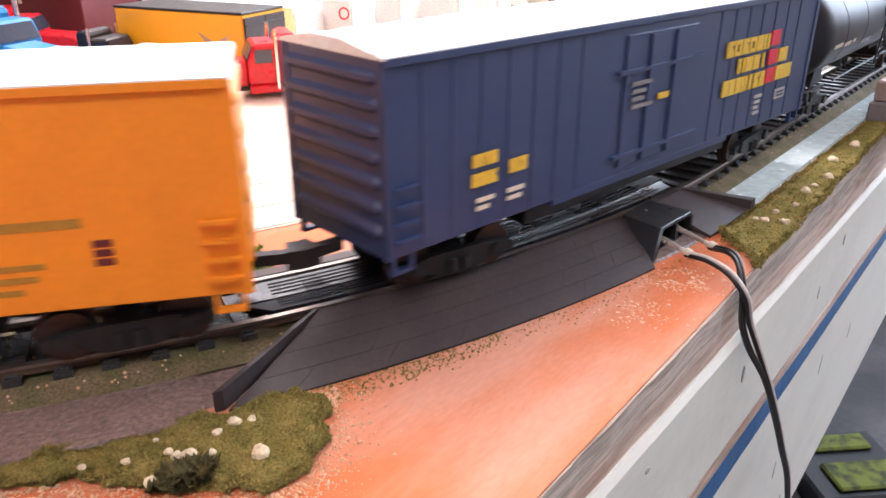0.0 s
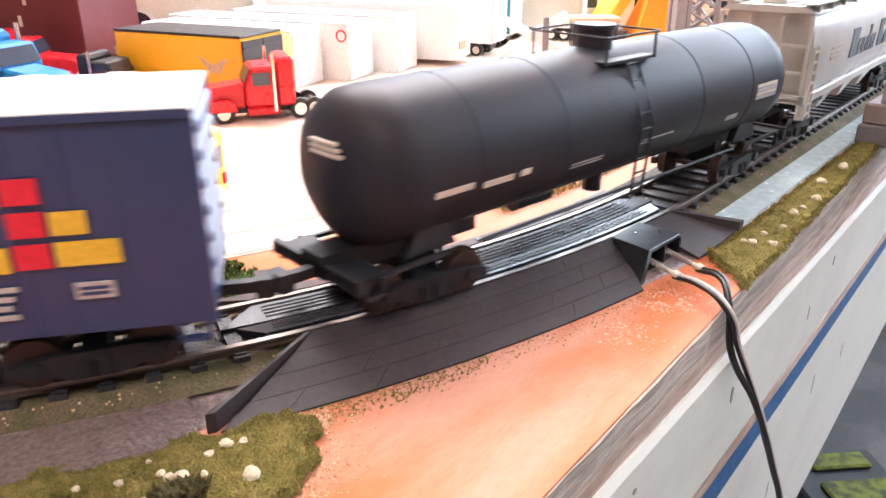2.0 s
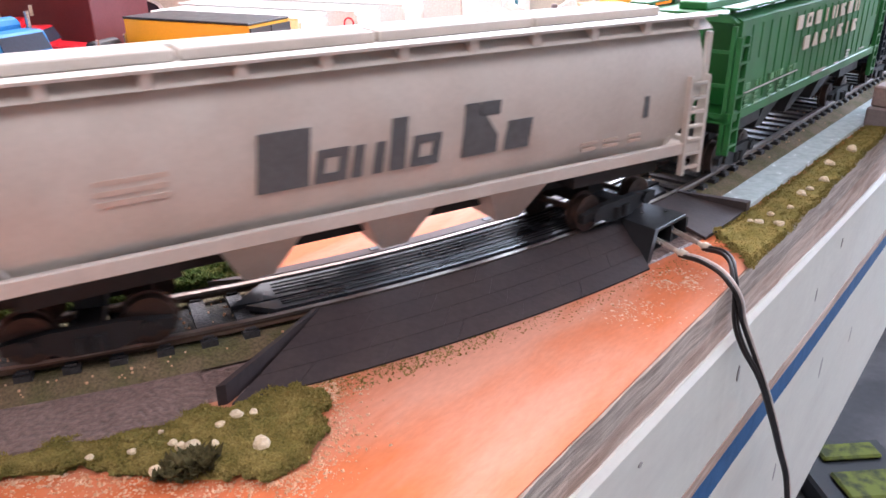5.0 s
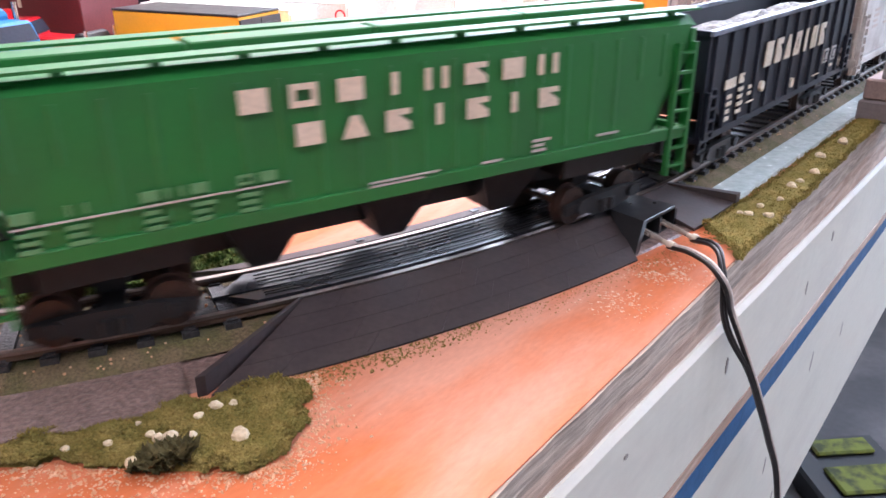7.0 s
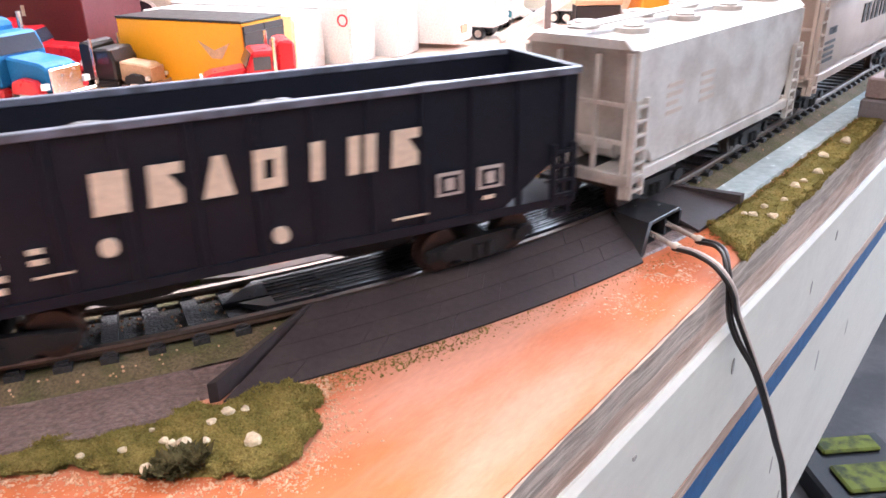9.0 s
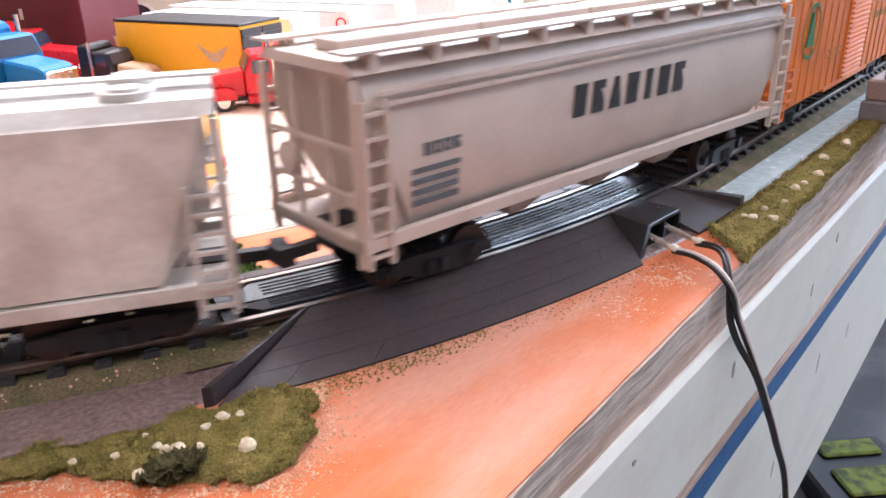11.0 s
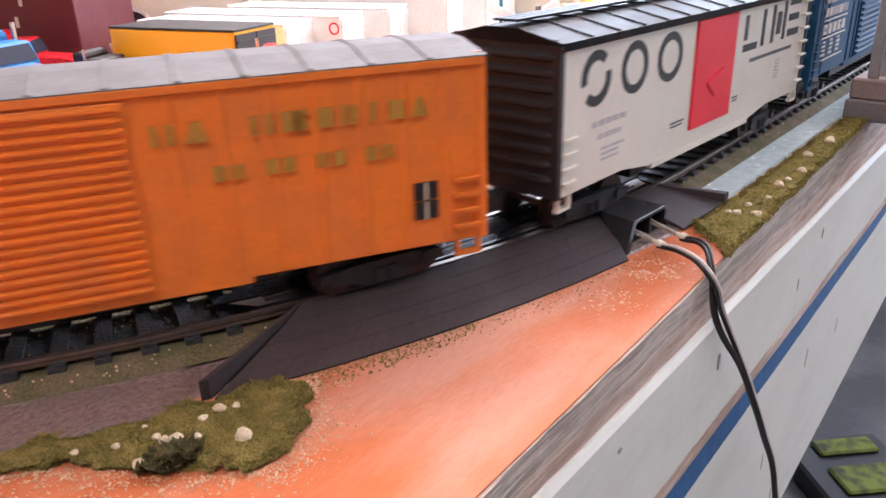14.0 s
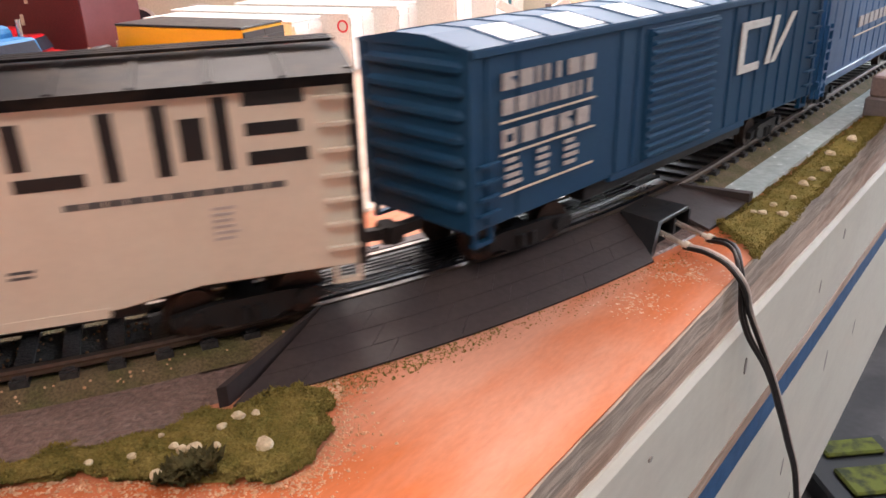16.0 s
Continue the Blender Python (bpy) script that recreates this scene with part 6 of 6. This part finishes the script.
def building(x, y, yaw, w, d, h, wall, label, arches=0, panes=0, pane_mat=GLASS, roof=PIERDK, az=0.0, first=None, pitch=0.0, radius=0.0):
    b = thing("model_building", pose(x, y, 0, 0, 0, yaw), label, "model building", "model buildings")
    quick("wall", wall, b, (0, w, 0, d, 0, h), bevel=0.0006)
    quick("roof", roof, b, (-0.002, w + 0.002, -0.002, d + 0.002, h, h + 0.003))
    for k in range(arches):
        cx, r, lo, hi = w * (k + 0.5) / arches if first is None else first + pitch * k, radius or w / arches * 0.30, 0.004, az or h * 0.45
        win = quick("window", pane_mat, b, (cx - r, cx + r, -0.0004, 0.0006, lo, hi))
        bm = bmesh.new()
        pts = [(cx + r * math.cos(math.pi * i / 12), hi + 0.7 * r * math.sin(math.pi * i / 12)) for i in range(13)]
        upright(bm, pts, -0.0004, 0.0006)
        part("pane", bm, pane_mat, win)
        bm = bmesh.new()
        for i in range(12):
            a, c = math.pi * i / 12, math.pi * (i + 1) / 12
            upright(bm, [(cx + q * math.cos(e), hi + q * 0.7 * math.sin(e)) for q, e in ((r, a), (r, c), (r * 1.22, c), (r * 1.22, a))], -0.0016, 0.0004)
        part("arch_trim", bm, WHITE, win)
        quick("mullion", WHITE, win, (cx - 0.0007, cx + 0.0007, -0.0010, -0.0004, lo, hi + r * 0.68))
    for k in range(panes):
        cx = w * (k + 0.5) / panes
        for z in (0.25, 0.6):
            win = quick("window", pane_mat, b, (cx - w / panes * 0.25, cx + w / panes * 0.25, -0.0005, 0.0006, h * z, h * (z + 0.2)))
            quick("sill", WHITE, win, (cx - w / panes * 0.3, cx + w / panes * 0.3, -0.0020, 0.0006, h * z - 0.0012, h * z))
    return b


def build_background():
    # moss, foliage and stones in front of the track
    left = [(-0.0960, 0.0950), (-0.0685, 0.1037), (-0.0594, 0.1071), (-0.0492, 0.1117), (-0.0399, 0.1145), (-0.0361, 0.1200), (-0.0285, 0.1197), (-0.0241, 0.1169), (-0.0233, 0.1069), (-0.0256, 0.0981), (-0.0300, 0.0945), (-0.0431, 0.0945), (-0.0618, 0.0968), (-0.0800, 0.0930), (-0.096, 0.0900)]
    mound("moss_bed", left, GREEN, "olive green scenic moss patch")
    flock("moss_tufts", left, 16000, 0.00025, 0.0006, GREEN, "olive green scenic moss fibres", 0.0012)
    right = [line(s, 0.0268)[:2] for s in (-0.034, -0.02, 0.0, 0.04, 0.08, 0.12, 0.16, 0.19)] + [edge_point(u, 0.0010 + 0.0007 * (i % 2)) for i, u in enumerate((0.345, 0.32, 0.30, 0.28, 0.26, 0.24, 0.222, 0.204, 0.186, 0.178))]
    mound("moss_bed", right, GREEN, "olive green scenic moss strip beside the roadbed")
    flock("moss_tufts", right, 14000, 0.00025, 0.0006, GREEN, "olive green scenic moss fibres", 0.0012)
    for x, y, r in ((-0.0397, 0.1102, 0.0013), (-0.0370, 0.1114, 0.0008), (-0.0419, 0.1077, 0.0009), (-0.0334, 0.1024, 0.0016), (-0.0450, 0.1021, 0.0013), (-0.0469, 0.1020, 0.0009), (-0.0486, 0.1029, 0.0008), (-0.0415, 0.1028, 0.0008), (-0.0542, 0.1004, 0.0009), (-0.0609, 0.0993, 0.0007), (-0.0516, 0.1060, 0.0005), (-0.0490, 0.0956, 0.0011), (-0.0410, 0.1093, 0.0006)):
        stone(x, y, r)
    for x, y, r in ((0.0848, 0.2002, 0.0013), (0.0899, 0.1988, 0.0014), (0.0905, 0.2067, 0.0011), (0.0829, 0.2015, 0.0009), (0.1064, 0.2234, 0.0016), (0.1193, 0.2367, 0.0017), (0.1293, 0.2549, 0.0018), (0.1452, 0.2718, 0.0020), (0.1113, 0.2286, 0.0012), (0.0985, 0.2120, 0.0010)):
        stone(x, y, r)
    bush = [(-0.0475, 0.0940), (-0.0480, 0.0985), (-0.0440, 0.1000), (-0.0400, 0.0990), (-0.0395, 0.0955), (-0.0430, 0.0935)]
    flock("dark_bush", bush, 330, 0.0004, 0.0016, BUSH, "dark green clump of scenic foliage", 0.0022)
    # loose crumbs round the moss, along the ramp and where the paint is chipped
    rim = left[5:14]
    spots = []
    for i in range(2300):
        k = random.randrange(len(rim) - 1)
        f = random.random()
        x, y = (rim[k][j] + (rim[k + 1][j] - rim[k][j]) * f for j in (0, 1))
        away = min(abs(random.gauss(0, 0.0036)), 0.012)
        cx, cy = -0.045, 0.106
        d = math.hypot(x - cx, y - cy)
        spots.append((x + (x - cx) / d * away, y + (y - cy) / d * away * 0.9))
    crumbs("grit", spots, 0.00010, 0.00044, GRIT, "pale sandy crumbs strewn round the moss")
    spots = [(random.uniform(-0.085, -0.050), random.uniform(0.084, 0.0955)) for i in range(500)]
    crumbs("grit", spots, 0.00012, 0.00048, GRIT, "pale sandy crumbs strewn before the moss")
    spots = [line(random.uniform(-0.150, -0.030), 0.0296 + min(abs(random.gauss(0, 0.0028)), 0.011))[:2] for i in range(850)]
    crumbs("dark_crumbs", spots, 0.00008, 0.00030, UMBER, "brown and olive crumbs along the ramp")
    spots = [(random.gauss(0.0530, 0.0050), random.gauss(0.1655, 0.0032)) for i in range(650)] + [(random.gauss(0.0390, 0.0055), random.gauss(0.1500, 0.0036)) for i in range(330)]
    spots = [p for p in spots if EDGE_N.x * p[0] + EDGE_N.y * p[1] < EDGE_OFF - 0.001 and noise.noise((p[0] * 260, p[1] * 260, 9.0)) > -0.12]
    crumbs("paint_chips", spots, 0.00010, 0.00040, CHIP, "chalky chips where the paint is scraped", 0.35)
    thin = [line(s, l)[:2] for s, l in ((-0.150, 0.0300), (-0.135, 0.0296), (-0.12, 0.0294), (-0.108, 0.0294), (-0.112, 0.0330), (-0.12, 0.0345), (-0.14, 0.0360))]
    flock("thin_moss", thin, 420, 0.0002, 0.00045, GREEN, "thin olive moss along the ramp edge", 0.0)
    # green growth behind the track
    back = [line(s, -0.0205)[:2] for s in (-0.235, -0.21, -0.19, -0.175, -0.16, -0.148, -0.140)] + [(-0.0530, 0.1850), (-0.0660, 0.1860), (-0.0860, 0.1820), (-0.105, 0.185), (-0.150, 0.180)]
    mound("moss_bed", back, BRGREEN, "bright green growth behind the track", 0.0022)
    flock("foliage_tufts", back, 15000, 0.0004, 0.0011, BRGREEN, "bright green leafy tufts behind the track", 0.0032)
    for cx, cy, hh in ((-0.1010, 0.1850, 0.010), (-0.1150, 0.1830, 0.012), (-0.0880, 0.1840, 0.006)):
        for k in range(7):
            a = k * 0.9
            p = [(cx + 0.004 * math.cos(a + i) * random.uniform(0.6, 1.2), cy + 0.004 * math.sin(a + i) * random.uniform(0.6, 1.2)) for i in (0, 1.3, 2.6, 3.9, 5.2)]
            flock("foliage_tufts", p, 260, 0.0006, 0.0012, DKGREEN if k % 2 else BRGREEN, "leafy scenic shrub", 0.0, z=hh * k / 7)
    for x, y in ((-0.0840, 0.1705), (-0.0815, 0.1712), (-0.0775, 0.1760), (-0.0720, 0.1755), (-0.0850, 0.1745)):
        stone(x, y, random.uniform(0.0008, 0.0013), 0.002)
    right_back = [line(s, -0.031)[:2] for s in (-0.05, -0.02, 0.02, 0.06)] + [line(s, -0.046)[:2] for s in (0.06, 0.02, -0.03, -0.05)]
    flock("thin_moss", right_back, 2500, 0.0003, 0.0008, GREEN, "olive moss behind the track", 0.0008)
    # pinkish sheet under the parked trucks
    bm = bmesh.new()
    slab(bm, [line(s, -0.119)[:2] for s in (-0.20, -0.15, -0.10, -0.05, 0.0, 0.1, 0.2, 0.4, 0.6)] + [(0.2, 0.95), (-0.7, 0.95), (-0.7, 0.25)], 0.00005, 0.0004)
    tagged(part("lot_sheet", bm, LOT), "pale pinkish painted lot", "lot", kind="structure")
    bm = bmesh.new()
    strip(bm, -0.20, 0.20, [(-0.120, 0.00005), (-0.049, 0.00005), (-0.049, 0.0003), (-0.120, 0.0003)])
    tagged(part("lot_sheet", bm, CHALK), "chalky white painted lot beside the track", "lot", kind="structure")
    # the paved lot behind the track: pale and brick-coloured bands
    for k, (l0, l1, m) in enumerate(((-0.050, -0.062, CHALK), (-0.066, -0.082, LOT), (-0.086, -0.118, CHALK), (-0.122, -0.150, LOT))):
        bm = bmesh.new()
        strip(bm, -0.20, 0.20, [(l1, 0.0), (l0, 0.0), (l0, 0.0006), (l1, 0.0006)])
        tagged(part("road_band", bm, m), "pale and brick coloured paved band", "road", kind="structure")
    build_van()
    build_towers()
    tractor(-0.206, 0.372, -22, 1.12, "blue and red toy truck tractor with chrome stacks", TRUCKBLUE, RED, STEEL)
    tractor(-0.1665, 0.398, -14, 0.74, "black toy truck tractor with a tan nose", BLACK, BLACK, TANPL, nose=TANPL)
    tractor(-0.0906, 0.3606, 200, 0.86, "red toy truck tractor with white grille", RED, RED, WHITE)
    yt = trailer(-0.0988, 0.381, -25, 0.0815, 0.0340, 0.033, "yellow toy box trailer with a black roof and end", AMBER, BLACK, BLACK)
    bm = bmesh.new()
    upright(bm, [(-0.028, 0.0245), (-0.018, 0.0200), (-0.008, 0.0240), (-0.014, 0.0160), (-0.020, 0.0160)], -0.0003, 0.0002)
    part("wing_badge", bm, TANPL, yt, "faded wing badge")
    trailer(-0.0830, 0.4270, -25, 0.105, 0.0310, 0.028, "plain white toy box trailer", WHITE, WHITE, WHITE)
    t = trailer(-0.0550, 0.4500, -25, 0.130, 0.0320, 0.027, "plain white toy box trailer with a round red badge", WHITE, WHITE, WHITE)
    ring(t, -0.004, 0.0255, 0.0035, 0.0035, 0.0009, REDM, y=-0.0002)
    trailer(-0.0290, 0.4760, -25, 0.120, 0.0330, 0.026, "plain white toy box trailer beside the others", WHITE, WHITE, WHITE)
    t = trailer(0.0060, 0.4980, -24, 0.140, 0.0370, 0.026, "long white toy trailer with a tan badge on its door", WHITE, WHITE, WHITE, base=0.004)
    quick("badge", TANPL, t, (0.0013, 0.0020, 0.006, 0.016, 0.010, 0.015))
    t = trailer(0.0330, 0.5350, -24, 0.150, 0.0440, 0.026, "white toy trailer with dark painted bars", WHITE, WHITE, WHITE, base=0.009)
    blocks(t, -0.130, -0.090, 0.029, 0.037, 9, BLACK, gap=0.3, y=-0.0002)
    blocks(t, -0.085, -0.055, 0.029, 0.037, 5, BLACK, gap=0.3, y=-0.0002)
    t = trailer(0.0480, 0.5750, -22, 0.130, 0.0450, 0.028, "white toy trailer with a teal side panel", TEAL, WHITE, WHITE, base=0.009)
    mark(t, -0.075, -0.020, 0.024, 0.030, BLACK, y=-0.0002)
    trailer(0.1050, 0.6100, -18, 0.11, 0.046, 0.028, "pale toy trailer with dark wheels", BUILD, WHITE, WHITE, base=0.010)
    # buildings and odds and ends further back
    mb = building(-0.2725, 0.470, -11, 0.066, 0.06, 0.095, MAROON, "maroon model building with pale marks")
    for x, z in ((0.026, 0.030), (0.031, 0.042), (0.022, 0.020)):
        quick("wall_mark", CREAM, mb, (x, x + 0.0022, -0.0004, 0.0002, z, z + 0.006))
    building(-0.2600, 0.5800, 8, 0.117, 0.08, 0.095, BUILD, "cream model building with arched windows", arches=2, az=0.0185, first=0.0352, pitch=0.0452, radius=0.0118)
    building(-0.130, 0.605, 0, 0.055, 0.06, 0.090, MAROON, "dark red model shop front with pale trim", panes=2, pane_mat=WHITE)
    building(-0.072, 0.610, 0, 0.055, 0.06, 0.090, ROOFGREY, "grey model building with white windows", panes=4, pane_mat=WHITE)
    building(0.020, 0.655, -3, 0.30, 0.08, 0.036, BUILD, "low cream model warehouse with a dark green roof", panes=5, roof=DKGREEN)
    tractor(-0.224, 0.432, 5, 0.95, "bright red toy fire truck", RED, RED, RED, chassis=RED, stacks=False)
    dr = thing("toy_drum", pose(-0.283, 0.437, 0.026, 0, 0, -24), "tan round toy drum with a dark opening", "toy drum")
    bm = bmesh.new()
    cyl(bm, (-0.03, 0, 0), (0.016, 0, 0), 0.026, seg=32)
    part("shell", bm, TANPL, dr, smooth=True)
    bm = bmesh.new()
    cyl(bm, (0.016, 0, 0), (0.0172, 0, 0), 0.019, seg=32)
    part("opening", bm, BLACK, dr)
    cb = thing("crossed_beams", pose(0.066, 0.527, 0.0, 0, 0, 10), "white crossed toy beams with a dark post", "toy")
    for a in (28, -28):
        bm = bmesh.new()
        box(bm, -0.027, 0.027, -0.002 + (0.004 if a > 0 else 0), 0.002 + (0.004 if a > 0 else 0), -0.003, 0.003)
        ob = part("beam", bm, WHITE, cb, bevel=0.0005)
        ob.matrix_basis = pose(-0.006, 0.004, 0.0155, 0, a, 0)
    quick("post", PIERDK, cb, (0.0, 0.0036, -0.0030, 0.0006, 0, 0.0275), bevel=0.0004)
    s = thing("toy_cabinet", pose(0.094, 0.570, 0, 0, 0, 0), "dark toy cabinet with a salmon top", "toy cabinet")
    quick("case_body", BLACK, s, (0, 0.032, 0, 0.02, 0, 0.0185), bevel=0.001)
    quick("top", TANPL, s, (-0.001, 0.033, -0.001, 0.021, 0.0185, 0.0225), bevel=0.0008)
    s = thing("toy_slide", pose(0.128, 0.605, 0, 0, 0, 20), "yellow sloping toy chute", "toy")
    bm = bmesh.new()
    upright(bm, [(-0.020, 0.010), (-0.008, 0.010), (0.030, 0.058), (0.018, 0.058)], -0.012, 0.012)
    part("chute", bm, YELLOW, s, bevel=0.001)
    quick("stand", PIERDK, s, (-0.022, 0.02, -0.012, 0.012, 0, 0.010), bevel=0.001)
    c = thing("toy_hopper", pose(0.158, 0.598, 0, 0, 0, 10), "orange pyramid-shaped toy hopper", "toy")
    bm = bmesh.new()
    loft(bm, [[(-0.022, -0.015, 0), (0.022, -0.015, 0), (0.022, 0.015, 0), (-0.022, 0.015, 0)], [(-0.004, -0.004, 0.050), (0.006, -0.004, 0.050), (0.006, 0.004, 0.050), (-0.004, 0.004, 0.050)]])
    part("cone", bm, ORANGE, c, bevel=0.001)
    # below the layout: a case and a cable on the floor
    k = thing("tool_case", pose(0.775, 1.175, -0.95, 0, 0, 5), "black case with lime green panels on the floor", "case")
    quick("case_body", BLACK, k, (-0.10, 0.10, -0.09, 0.10, 0, 0.05), bevel=0.006)
    quick("panel", LIME, k, (-0.06, 0.085, -0.075, 0.000, 0.05, 0.060), bevel=0.004)
    quick("panel", LIME, k, (-0.05, 0.07, 0.035, 0.08, 0.05, 0.060), bevel=0.004)
    cb = thing("floor_cable", pose(0, 0, 0), "pale grey cable lying on the floor", "cable")
    tube("cable", [(0.52, 1.00, -0.944), (0.64, 1.06, -0.944), (0.72, 1.035, -0.944), (0.82, 1.07, -0.944), (1.00, 1.05, -0.944)], 0.006, WIREPALE, cb)


build_setting()
build_track()
build_rerailer()
build_wires()
build_background()
build_train()
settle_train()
motions()
